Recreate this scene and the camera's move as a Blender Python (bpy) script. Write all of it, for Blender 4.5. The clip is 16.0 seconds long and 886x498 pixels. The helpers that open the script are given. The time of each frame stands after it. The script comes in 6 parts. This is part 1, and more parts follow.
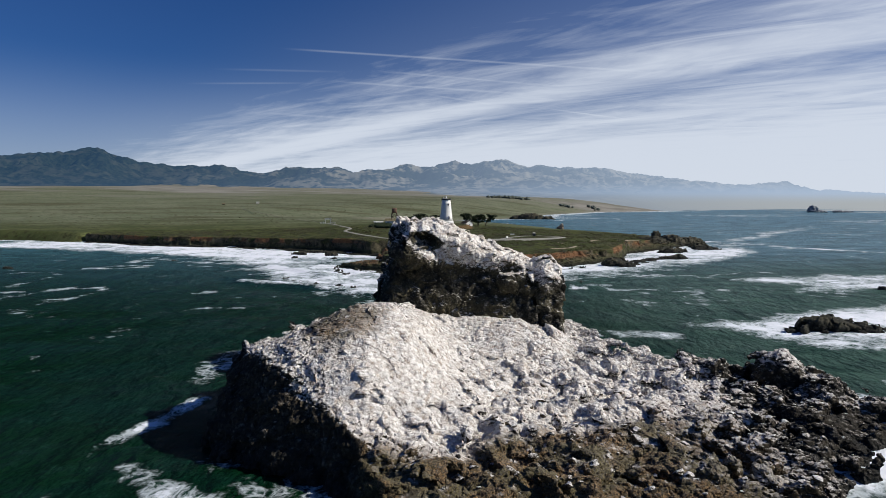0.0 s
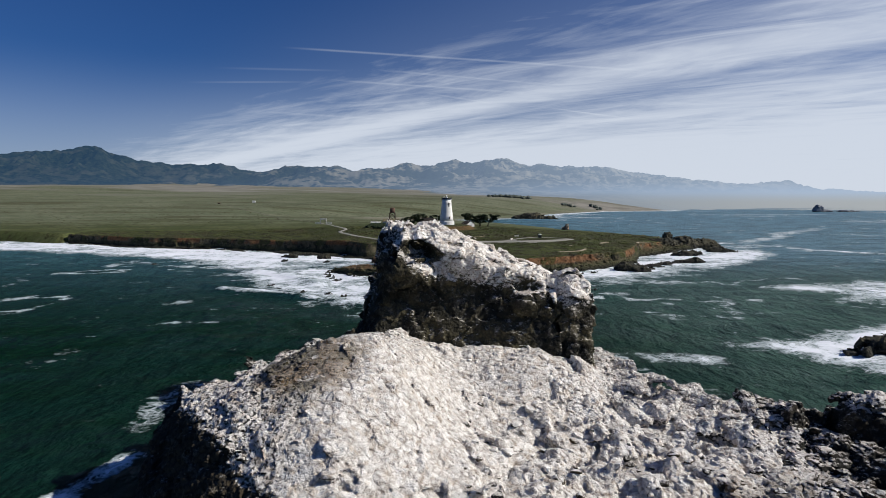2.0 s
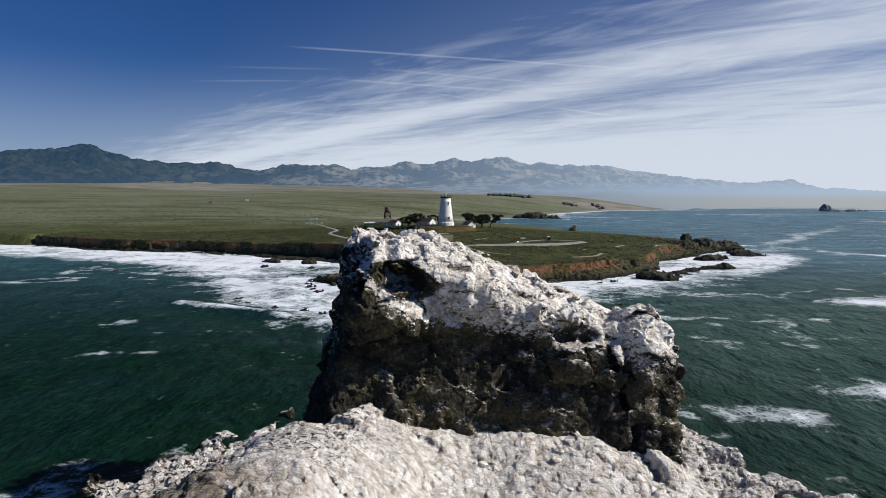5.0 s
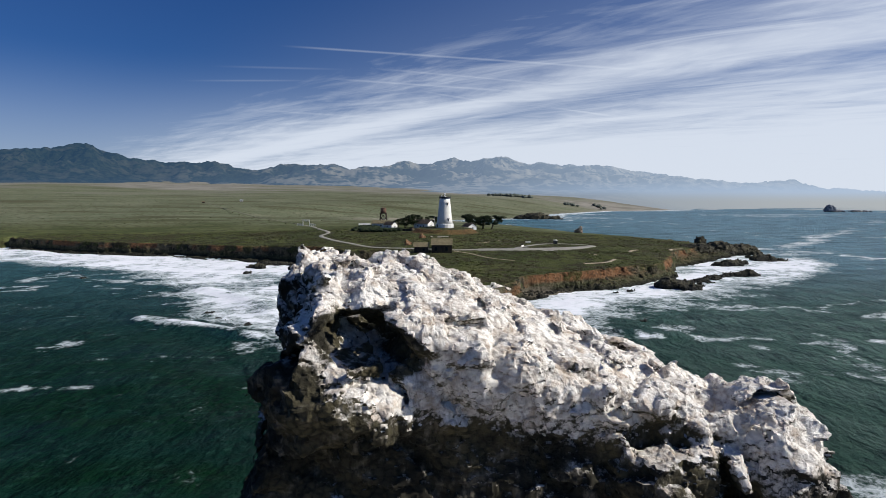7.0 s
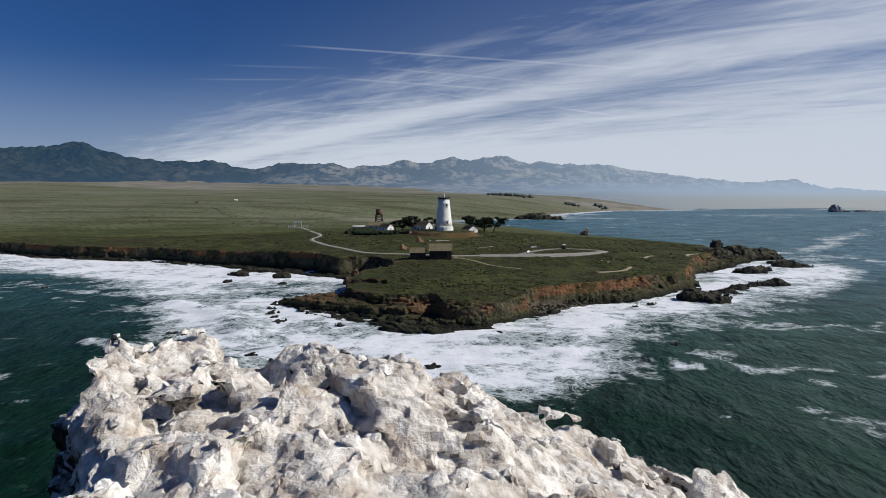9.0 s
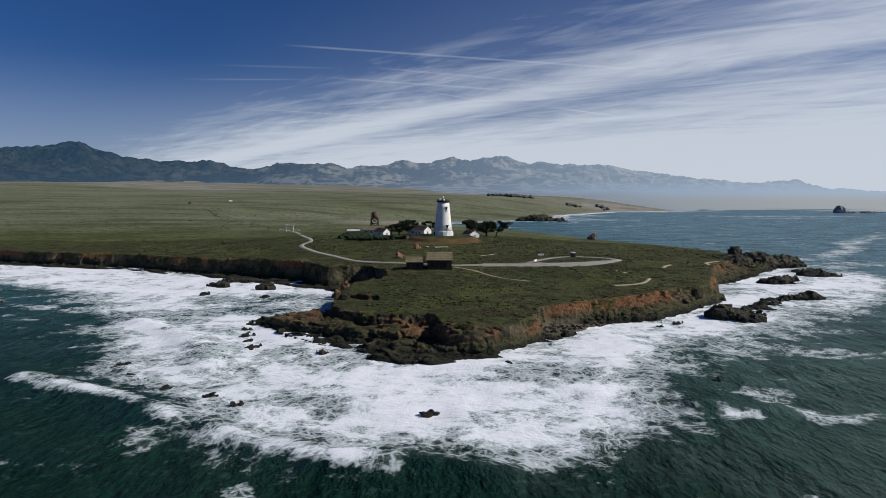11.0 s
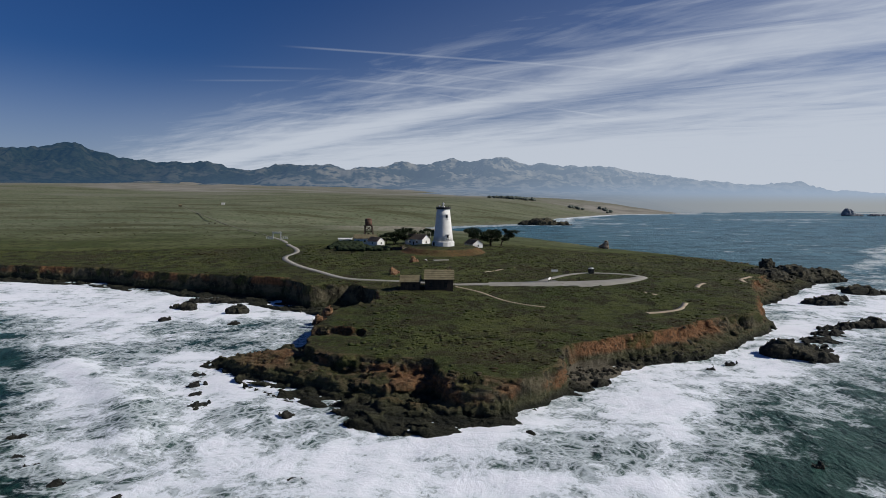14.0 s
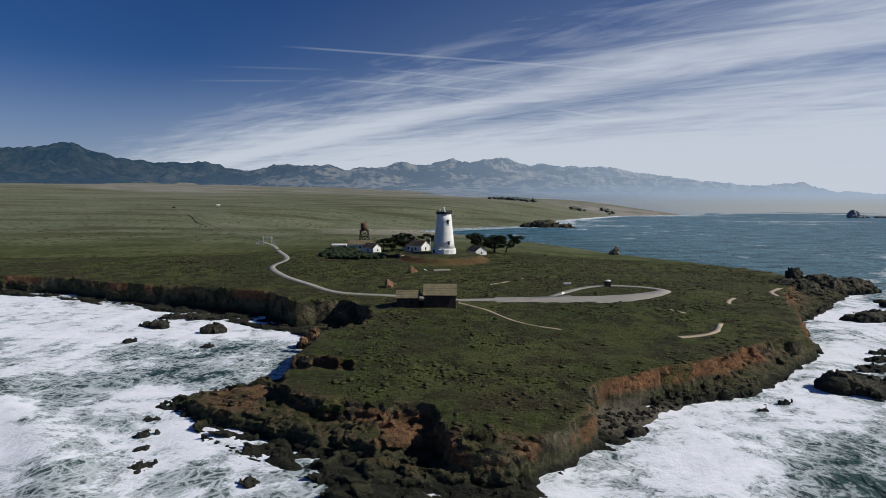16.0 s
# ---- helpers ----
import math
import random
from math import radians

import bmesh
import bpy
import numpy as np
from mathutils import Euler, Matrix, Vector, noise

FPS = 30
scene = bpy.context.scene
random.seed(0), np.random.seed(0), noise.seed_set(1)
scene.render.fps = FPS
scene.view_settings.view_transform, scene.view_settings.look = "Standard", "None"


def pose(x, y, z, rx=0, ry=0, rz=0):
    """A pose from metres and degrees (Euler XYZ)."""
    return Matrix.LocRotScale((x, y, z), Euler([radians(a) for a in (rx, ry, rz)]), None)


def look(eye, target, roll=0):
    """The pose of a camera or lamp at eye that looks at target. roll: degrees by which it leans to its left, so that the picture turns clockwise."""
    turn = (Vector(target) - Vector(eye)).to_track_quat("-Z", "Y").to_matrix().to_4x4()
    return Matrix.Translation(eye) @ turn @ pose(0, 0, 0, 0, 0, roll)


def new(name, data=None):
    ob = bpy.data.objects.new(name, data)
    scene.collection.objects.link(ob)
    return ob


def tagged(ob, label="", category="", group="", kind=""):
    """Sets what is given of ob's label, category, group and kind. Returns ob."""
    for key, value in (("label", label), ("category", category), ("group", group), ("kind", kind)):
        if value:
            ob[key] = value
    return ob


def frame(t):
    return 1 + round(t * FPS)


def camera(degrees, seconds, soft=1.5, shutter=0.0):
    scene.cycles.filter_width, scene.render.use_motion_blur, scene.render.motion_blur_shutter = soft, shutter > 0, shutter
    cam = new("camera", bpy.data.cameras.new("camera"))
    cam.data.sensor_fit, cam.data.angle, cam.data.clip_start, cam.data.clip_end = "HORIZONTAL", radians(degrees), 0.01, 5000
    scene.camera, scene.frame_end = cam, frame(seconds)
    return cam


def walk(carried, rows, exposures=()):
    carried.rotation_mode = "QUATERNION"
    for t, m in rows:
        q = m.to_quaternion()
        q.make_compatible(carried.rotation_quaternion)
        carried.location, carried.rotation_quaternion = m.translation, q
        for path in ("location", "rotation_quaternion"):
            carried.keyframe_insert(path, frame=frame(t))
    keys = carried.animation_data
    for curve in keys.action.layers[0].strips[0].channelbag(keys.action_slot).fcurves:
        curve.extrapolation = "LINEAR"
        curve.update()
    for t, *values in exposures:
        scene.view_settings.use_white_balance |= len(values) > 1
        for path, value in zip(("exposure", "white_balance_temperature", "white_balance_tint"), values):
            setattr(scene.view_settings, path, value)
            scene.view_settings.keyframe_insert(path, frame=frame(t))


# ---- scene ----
cam = camera(73.2, 16.0, soft=0.9)
PATH = [
    (0, (0.58, 4.34, 40.05), (0.131, 104.342, 31.797), 0.06),
    (0.5, (0.51, 11.01, 40.25), (0.048, 111.014, 32.075), 0.07),
    (1, (0.47, 17.68, 40.35), (-0.009, 117.677, 32.122), 0.07),
    (1.5, (0.44, 24.35, 40.36), (-0.041, 124.353, 32.037), 0.08),
    (2, (0.42, 31.06, 40.31), (-0.052, 131.059, 31.889), 0.09),
    (2.5, (0.42, 37.81, 40.23), (-0.043, 137.805, 31.723), 0.10),
    (3, (0.43, 44.60, 40.14), (-0.018, 144.600, 31.570), 0.11),
    (3.5, (0.44, 51.45, 40.04), (0.022, 151.445, 31.445), 0.12),
    (4, (0.47, 58.34, 39.96), (0.074, 158.341, 31.358), 0.12),
    (6.5, (0.68, 93.36, 40.08), (0.441, 193.360, 31.513), 0.17),
    (7, (0.73, 100.40, 40.25), (0.522, 200.402, 31.659), 0.18),
    (7.5, (0.78, 107.43, 40.47), (0.601, 207.429, 31.846), 0.19),
    (8, (0.83, 114.43, 40.74), (0.676, 214.428, 32.077), 0.20),
    (8.5, (0.87, 121.39, 41.05), (0.746, 221.387, 32.352), 0.21),
    (9, (0.90, 128.29, 41.41), (0.808, 228.295, 32.676), 0.22),
    (11.5, (0.95, 161.81, 43.68), (0.966, 261.814, 34.978), 0.27),
    (12, (0.93, 168.30, 44.19), (0.956, 268.302, 35.536), 0.28),
    (12.5, (0.89, 174.73, 44.71), (0.930, 274.730, 36.102), 0.29),
    (13, (0.83, 181.11, 45.23), (0.887, 281.112, 36.663), 0.30),
    (13.5, (0.76, 187.47, 45.74), (0.825, 287.468, 37.206), 0.31),
    (14, (0.67, 193.82, 46.24), (0.743, 293.823, 37.722), 0.32),
    (14.5, (0.55, 200.21, 46.73), (0.641, 300.207, 38.209), 0.33),
    (15, (0.42, 206.66, 47.20), (0.518, 306.658, 38.675), 0.34),
    (15.5, (0.26, 213.22, 47.66), (0.373, 313.222, 39.141), 0.35),
    (16, (0.08, 219.95, 48.10), (0.205, 319.950, 39.651), 0.36),
]
walk(cam, [(t, look(eye, target, roll)) for t, eye, target, roll in PATH],
     [(0, 0.19), (4, 0.13), (6.5, 0.28), (7.2, 0.28), (8.2, 0.16), (9, 0.03), (11.5, -0.02), (13.5, -0.11), (16, -0.03)])

# ---- light ----
SUN_AZ, SUN_EL = radians(94), radians(36)   # azimuth clockwise from +y
to_sun = Vector((math.sin(SUN_AZ) * math.cos(SUN_EL), math.cos(SUN_AZ) * math.cos(SUN_EL), math.sin(SUN_EL)))
sun_data = bpy.data.lights.new("sun", "SUN")
sun_data.energy, sun_data.angle, sun_data.color = 4.5, radians(0.6), (1.0, 0.95, 0.87)
sun_ob = new("sun", sun_data)
sun_ob.matrix_world = look(to_sun * 300, (0, 0, 0))


class Nodes:
    """Small helper that wires shader nodes."""

    def __init__(self, tree):
        self.t = tree
        tree.nodes.clear()

    def n(self, kind, **kw):
        node = self.t.nodes.new(kind)
        if "operation" in kw:
            node.operation = kw["operation"]
        if "use_clamp" in kw:
            node.use_clamp = kw["use_clamp"]
        if "interpolation_type" in kw:
            node.interpolation_type = kw["interpolation_type"]
        if "data_type" in kw:
            node.data_type = kw["data_type"]
        if "blend_type" in kw:
            node.blend_type = kw["blend_type"]
        if "feature" in kw:
            node.feature = kw["feature"]
        if "attribute_name" in kw:
            node.attribute_name = kw["attribute_name"]
        if "sky_type" in kw:
            node.sky_type, node.sun_disc = kw["sky_type"], False
        for name, val in kw.get("inputs", {}).items():
            self.put(node.inputs[name], val)
        return node

    def put(self, socket, val):
        if isinstance(val, bpy.types.NodeSocket):
            self.t.links.new(val, socket)
        elif isinstance(val, (tuple, list)) and len(val) == 3 and socket.type == "RGBA":
            socket.default_value = (*val, 1)
        else:
            socket.default_value = val

    def math(self, op, a, b=0.0, clamp=False):
        node = self.n("ShaderNodeMath", operation=op, use_clamp=clamp)
        self.put(node.inputs[0], a)
        self.put(node.inputs[1], b)
        return node.outputs[0]

    def ramp(self, v, a, b, lo=0.0, hi=1.0):
        node = self.n("ShaderNodeMapRange", interpolation_type="SMOOTHSTEP")
        for k, val in (("Value", v), ("From Min", a), ("From Max", b), ("To Min", lo), ("To Max", hi)):
            self.put(node.inputs[k], val)
        return node.outputs[0]

    def mix(self, f, a, b):
        node = self.n("ShaderNodeMix", data_type="RGBA")
        self.put(node.inputs["Factor"], f)
        self.put(node.inputs[6], a)
        self.put(node.inputs[7], b)
        return node.outputs[2]

    def noise(self, vec, scale, detail=4.0, rough=0.55, dist=0.0):
        node = self.n("ShaderNodeTexNoise")
        self.put(node.inputs["Vector"], vec)
        for k, v in (("Scale", scale), ("Detail", detail), ("Roughness", rough), ("Distortion", dist)):
            node.inputs[k].default_value = v
        return node.outputs["Fac"]

    def voro(self, vec, scale, feature="F1"):
        node = self.n("ShaderNodeTexVoronoi", feature=feature)
        self.put(node.inputs["Vector"], vec)
        node.inputs["Scale"].default_value = scale
        return node.outputs["Distance"]

    def vscale(self, vec, s):
        node = self.n("ShaderNodeVectorMath", operation="MULTIPLY")
        self.put(node.inputs[0], vec)
        node.inputs[1].default_value = s
        return node.outputs[0]

    def dot(self, vec, d):
        node = self.n("ShaderNodeVectorMath", operation="DOT_PRODUCT")
        self.put(node.inputs[0], vec)
        node.inputs[1].default_value = d
        return node.outputs["Value"]

    def attr(self, name):
        return self.n("ShaderNodeAttribute", attribute_name=name).outputs["Fac"]

    def bump(self, height, strength, distance, normal=None):
        node = self.n("ShaderNodeBump")
        self.put(node.inputs["Height"], height)
        node.inputs["Strength"].default_value = strength
        node.inputs["Distance"].default_value = distance
        if normal is not None:
            self.put(node.inputs["Normal"], normal)
        return node.outputs["Normal"]


# sky: clear blue with a sheet of cirrus that thickens to the right, and thin contrails
world = bpy.data.worlds.new("sky")
scene.world = world
world.use_nodes = True
w = Nodes(world.node_tree)
sky = w.n("ShaderNodeTexSky", sky_type="NISHITA")
sky.sun_elevation, sky.sun_rotation = SUN_EL, SUN_AZ
sky.air_density, sky.dust_density, sky.ozone_density = 1.0, 0.6, 3.0
way = w.n("ShaderNodeTexCoord").outputs["Generated"]
dz = w.dot(way, (0, 0, 1))
up = w.math("MAXIMUM", dz, 0.0)
inv = w.math("DIVIDE", 1.0, w.math("ADD", up, 0.05))
along = w.math("MULTIPLY", w.dot(way, (-0.545, 0.839, 0)), inv)
across = w.math("ADD", w.math("MULTIPLY", w.dot(way, (0.839, 0.545, 0)), inv), w.math("MULTIPLY", along, 0.16))


def around(v, mid, wide):
    return w.ramp(w.math("ABSOLUTE", w.math("SUBTRACT", v, mid)), 0.0, wide, 1.0, 0.0)


def drawn(ka, kb, skew, scale, detail, dist):
    flat = w.n("ShaderNodeCombineXYZ")
    w.put(flat.inputs[0], w.math("ADD", w.math("MULTIPLY", along, ka), w.math("MULTIPLY", across, skew)))
    w.put(flat.inputs[1], w.math("MULTIPLY", across, kb))
    return w.noise(flat.outputs[0], scale, detail, 0.62, dist)


streak, feather = drawn(0.26, 1.0, 0.0, 1.4, 7.0, 1.3), drawn(0.75, 1.3, 0.9, 1.6, 6.0, 1.2)
sheet = w.ramp(across, 5.0, 7.0)
veil = w.math("MULTIPLY", w.ramp(across, 1.7, 3.4), 0.60)
for v, k in ((around(across, 3.5, 0.42), 0.24), (around(across, 4.05, 0.36), -0.13), (w.ramp(across, 4.2, 4.8), 0.18), (sheet, 0.35),
             (w.math("MULTIPLY", w.ramp(along, 4.0, 6.5), w.ramp(across, 1.3, 2.3)), 0.22)):
    veil = w.math("ADD", veil, w.math("MULTIPLY", v, k))
veil = w.math("ADD", veil, w.math("MULTIPLY", w.math("SUBTRACT", streak, 0.5), w.ramp(sheet, 0.0, 1.0, 0.80, 0.25)))
veil = w.math("ADD", veil, w.math("MULTIPLY", w.math("SUBTRACT", feather, 0.5), 0.80))
dens = w.math("MULTIPLY", w.ramp(veil, 0.0, 1.10), w.ramp(across, 1.0, 2.6))
dens = w.math("MAXIMUM", dens, w.ramp(across, 1.0, 3.4, 0.0, 0.15))
trails = None
for m, k, x0, x1, wide, much in ((-0.0626, 0.2300, -0.26, 0.34, 0.0026, 0.20), (0.0031, 0.1919, -0.40, -0.19, 0.0022, 0.10),
                                 (-0.0639, 0.1822, -0.20, 0.17, 0.0026, 0.17), (-0.0820, 0.2014, -0.12, 0.20, 0.0026, 0.15),
                                 (-0.1563, 0.1685, -0.06, 0.12, 0.0022, 0.18), (-0.0583, 0.1250, -0.32, -0.05, 0.0024, 0.12),
                                 (-0.1311, 0.1717, 0.14, 0.32, 0.0020, 0.30), (-0.0214, 0.2058, -0.36, -0.14, 0.0026, 0.07)):
    off = w.math("ABSOLUTE", w.math("SUBTRACT", dz, w.dot(way, (m, k, 0))))
    line = w.ramp(off, 0.0, wide, 1.0, 0.0)
    dx = w.dot(way, (1, 0, 0))
    line = w.math("MULTIPLY", line, w.math("MULTIPLY", w.ramp(dx, x0, x0 + 0.09), w.ramp(dx, x1 - 0.10, x1, 1.0, 0.0)))
    line = w.math("MULTIPLY", line, w.math("MULTIPLY", w.ramp(w.dot(way, (0, 1, 0)), 0.1, 0.3), much))
    trails = line if trails is None else w.math("MAXIMUM", trails, line)
dens = w.math("ADD", w.math("MULTIPLY", dens, 0.86), w.math("MULTIPLY", trails, w.math("SUBTRACT", 1.0, w.math("MULTIPLY", dens, 0.7))), clamp=True)
haze = w.ramp(dz, -0.02, 0.22, 0.60, 0.0)
deep = w.n("ShaderNodeMix", data_type="RGBA", blend_type="MULTIPLY")
deep.inputs["Factor"].default_value = 1.0
w.put(deep.inputs[6], sky.outputs[0])
w.put(deep.inputs[7], (0.128, 0.262, 0.50))
hazed = w.mix(haze, deep.outputs[2], (4.0, 4.6, 5.8))
clouded = w.mix(dens, hazed, (6.1, 6.6, 7.4))
back = w.n("ShaderNodeBackground", inputs={"Color": clouded, "Strength": 0.10})
w.t.links.new(back.outputs[0], w.n("ShaderNodeOutputWorld").inputs[0])


# ---- number tools ----
def hash01(ix, iy, iz, seed):
    h = (ix.astype(np.uint32) * np.uint32(374761393) + iy.astype(np.uint32) * np.uint32(668265263)
         + iz.astype(np.uint32) * np.uint32(2246822519) + np.uint32((seed * 3266489917) % 4294967296))
    h = (h ^ (h >> np.uint32(13))) * np.uint32(1274126177)
    h = (h ^ (h >> np.uint32(16))) * np.uint32(2654435769)
    return ((h >> np.uint32(8)).astype(np.float32)) / np.float32(16777216)


def vnoise(x, y, z, seed=0):
    """Smooth noise, -1 to 1."""
    x, y, z = (np.asarray(a, np.float32) for a in np.broadcast_arrays(x, y, z))
    fx, fy, fz = np.floor(x), np.floor(y), np.floor(z)
    ix, iy, iz = fx.astype(np.int32), fy.astype(np.int32), fz.astype(np.int32)
    u, v, t = x - fx, y - fy, z - fz
    u, v, t = (a * a * (3 - 2 * a) for a in (u, v, t))
    out = 0
    for a in (0, 1):
        for b in (0, 1):
            for c in (0, 1):
                k = (u if a else 1 - u) * (v if b else 1 - v) * (t if c else 1 - t)
                out = out + k * hash01(ix + a, iy + b, iz + c, seed)
    return out * 2 - 1


def fbm(x, y, z, size, octaves=4, seed=0, gain=0.5, ridged=False):
    out, amp, total = 0, 1.0, 0.0
    for o in range(octaves):
        f = 2.03 ** o / size
        q = vnoise(np.asarray(x) * f + 17.3 * o, np.asarray(y) * f - 9.1 * o, np.asarray(z) * f + 5.7 * o, seed + o)
        out = out + amp * ((1 - 2 * np.abs(q)) if ridged else q)
        total += amp
        amp *= gain
    return out / total


def cells(x, y, z, size, seed=0):
    """Angular blocks: distance to the joint, a random number for each block, and the tilt of its own flat face in metres."""
    x, y, z = (np.asarray(a, np.float32) / np.float32(size) for a in (x, y, z))
    ix, iy, iz = (np.floor(a).astype(np.int32) for a in (x, y, z))
    d1 = np.full(x.shape, 9.0, np.float32)
    d2 = d1.copy()
    pick = np.zeros(x.shape, np.int8)
    n = 0
    for a in (-1, 0, 1):
        for b in (-1, 0, 1):
            for c in (-1, 0, 1):
                jx, jy, jz = ix + a, iy + b, iz + c
                h = hash01(jx, jy, jz, seed)
                d = (jx + h - x) ** 2 + (jy + (h * 7.13) % 1 - y) ** 2 + (jz + (h * 51.7) % 1 - z) ** 2
                near = d < d1
                d2 = np.where(near, d1, np.minimum(d2, d))
                pick = np.where(near, np.int8(n), pick)
                d1 = np.where(near, d, d1)
                n += 1
    jx, jy, jz = ix + pick // 9 - 1, iy + pick // 3 % 3 - 1, iz + pick % 3 - 1
    h = hash01(jx, jy, jz, seed)
    g = [hash01(jx, jy, jz, seed + k) * 2 - 1 for k in (1, 2, 3)]
    flat = (x - jx - h) * g[0] + (y - jy - (h * 7.13) % 1) * g[1] + (z - jz - (h * 51.7) % 1) * g[2]
    return (np.sqrt(d2) - np.sqrt(d1)) * size, hash01(jx, jy, jz, seed + 4), flat * size


def sstep(v, a, b):
    t = np.clip((v - a) / (b - a), 0, 1)
    return t * t * (3 - 2 * t)


def smin(a, b, k):
    h = np.clip(0.5 + 0.5 * (b - a) / k, 0, 1)
    return b * (1 - h) + a * h - k * h * (1 - h)


def smax(a, b, k):
    return -smin(-a, -b, k)


def inside(px, py, poly, chunk=200000):
    """Signed distance to a closed outline, positive inside."""
    px, py = np.broadcast_arrays(np.asarray(px, np.float32), np.asarray(py, np.float32))
    shape, fx, fy = px.shape, px.ravel(), py.ravel()
    best = np.full(fx.shape, 1e12, np.float32)
    odd = np.zeros(fx.shape, bool)
    for (ax, ay), (bx, by) in zip(poly, [*poly[1:], poly[0]]):
        ex, ey = bx - ax, by - ay
        h = np.clip(((fx - ax) * ex + (fy - ay) * ey) / (ex * ex + ey * ey), 0, 1)
        best = np.minimum(best, (fx - ax - h * ex) ** 2 + (fy - ay - h * ey) ** 2)
        if ey:
            cross = ((ay > fy) != (by > fy)) & (fx < (fy - ay) / ey * ex + ax)
            odd ^= cross
    return (np.sqrt(best) * np.where(odd, 1, -1)).reshape(shape)


def near_line(px, py, line):
    """Distance to an open line."""
    px, py = np.broadcast_arrays(np.asarray(px, np.float32), np.asarray(py, np.float32))
    best = np.full(px.shape, 1e12, np.float32)
    for (ax, ay), (bx, by) in zip(line, line[1:]):
        ex, ey = bx - ax, by - ay
        h = np.clip(((px - ax) * ex + (py - ay) * ey) / (ex * ex + ey * ey), 0, 1)
        best = np.minimum(best, (px - ax - h * ex) ** 2 + (py - ay - h * ey) ** 2)
    return np.sqrt(best)


class Lay:
    """A smooth height through given spots."""

    def __init__(self, spots):
        p = np.array(spots, float)
        self.xy, n = p[:, :2], len(p)
        d = np.hypot(*(self.xy[:, None] - self.xy[None]).transpose(2, 0, 1))
        m = np.block([[d, np.ones((n, 1))], [np.ones((1, n)), np.zeros((1, 1))]])
        self.w = np.linalg.solve(m + 1e-6 * np.eye(n + 1), np.r_[p[:, 2], 0])

    def __call__(self, x, y):
        out = np.full(np.broadcast(x, y).shape, self.w[-1])
        for (a, b), k in zip(self.xy, self.w):
            out = out + k * np.sqrt((x - a) ** 2 + (y - b) ** 2 + 4)
        return out


def mesh_of(name, verts, faces, mats, smooth=True, crisp=0, **attrs):
    """A mesh from arrays; faces all of one size."""
    me = bpy.data.meshes.new(name)
    verts, faces = np.asarray(verts, np.float32), np.asarray(faces, np.int32)
    k = faces.shape[1]
    me.vertices.add(len(verts))
    me.vertices.foreach_set("co", verts.ravel())
    me.loops.add(faces.size)
    me.loops.foreach_set("vertex_index", faces.ravel())
    me.polygons.add(len(faces))
    me.polygons.foreach_set("loop_start", np.arange(0, faces.size, k, dtype=np.int32))
    me.polygons.foreach_set("use_smooth", np.full(len(faces), smooth))
    me.update(calc_edges=True)
    for key, val in attrs.items():
        me.attributes.new(key, "FLOAT", "POINT").data.foreach_set("value", np.asarray(val, np.float32).ravel())
    if crisp:
        me.set_sharp_from_angle(angle=radians(crisp))
    for m in mats if isinstance(mats, (list, tuple)) else [mats]:
        me.materials.append(m)
    return me


def grid_faces(nx, ny):
    i = np.arange(nx * ny).reshape(nx, ny)
    return np.stack([i[:-1, :-1], i[1:, :-1], i[1:, 1:], i[:-1, 1:]], -1).reshape(-1, 4)


def nets(field, origin, step):
    """The skin of a solid (field above 0) on a box of samples: vertices and quads."""
    s = field > 0
    nx, ny, nz = s.shape
    cell = np.zeros((nx - 1, ny - 1, nz - 1), np.int8)
    for a in (0, 1):
        for b in (0, 1):
            for c in (0, 1):
                cell += s[a:nx - 1 + a, b:ny - 1 + b, c:nz - 1 + c]
    ci = np.argwhere((cell > 0) & (cell < 8))
    index = np.full(cell.shape, -1, np.int32)
    index[tuple(ci.T)] = np.arange(len(ci))
    acc, cnt = np.zeros((len(ci), 3)), np.zeros((len(ci), 1))
    corners = [(a, b, c) for a in (0, 1) for b in (0, 1) for c in (0, 1)]
    val = {o: field[ci[:, 0] + o[0], ci[:, 1] + o[1], ci[:, 2] + o[2]] for o in corners}
    for o in corners:
        for ax in range(3):
            if o[ax] == 0:
                e = tuple(1 if i == ax else o[i] for i in range(3))
                va, vb = val[o], val[e]
                hit = (va > 0) != (vb > 0)
                t = np.where(hit, va / np.where(hit, va - vb, 1), 0)
                p = np.array(o, float) + t[:, None] * np.eye(3)[ax]
                acc += p * hit[:, None]
                cnt += hit[:, None]
    verts = (ci + acc / cnt) * step + np.array(origin)
    quads = []
    for ax in range(3):
        lo = [slice(None)] * 3
        hi = [slice(None)] * 3
        lo[ax], hi[ax] = slice(0, -1), slice(1, None)
        e = np.argwhere(s[tuple(lo)] != s[tuple(hi)])
        b, c = (ax + 1) % 3, (ax + 2) % 3
        ok = (e[:, b] > 0) & (e[:, c] > 0) & (e[:, b] < s.shape[b] - 1) & (e[:, c] < s.shape[c] - 1)
        e = e[ok]
        out = s[tuple(e.T)]
        ring = []
        for db, dc in ((-1, -1), (0, -1), (0, 0), (-1, 0)):
            q = e.copy()
            q[:, b] += db
            q[:, c] += dc
            ring.append(index[tuple(q.T)])
        ring = np.stack(ring, -1)
        quads.append(np.where(out[:, None], ring, ring[:, ::-1]))
    return verts, np.concatenate(quads)


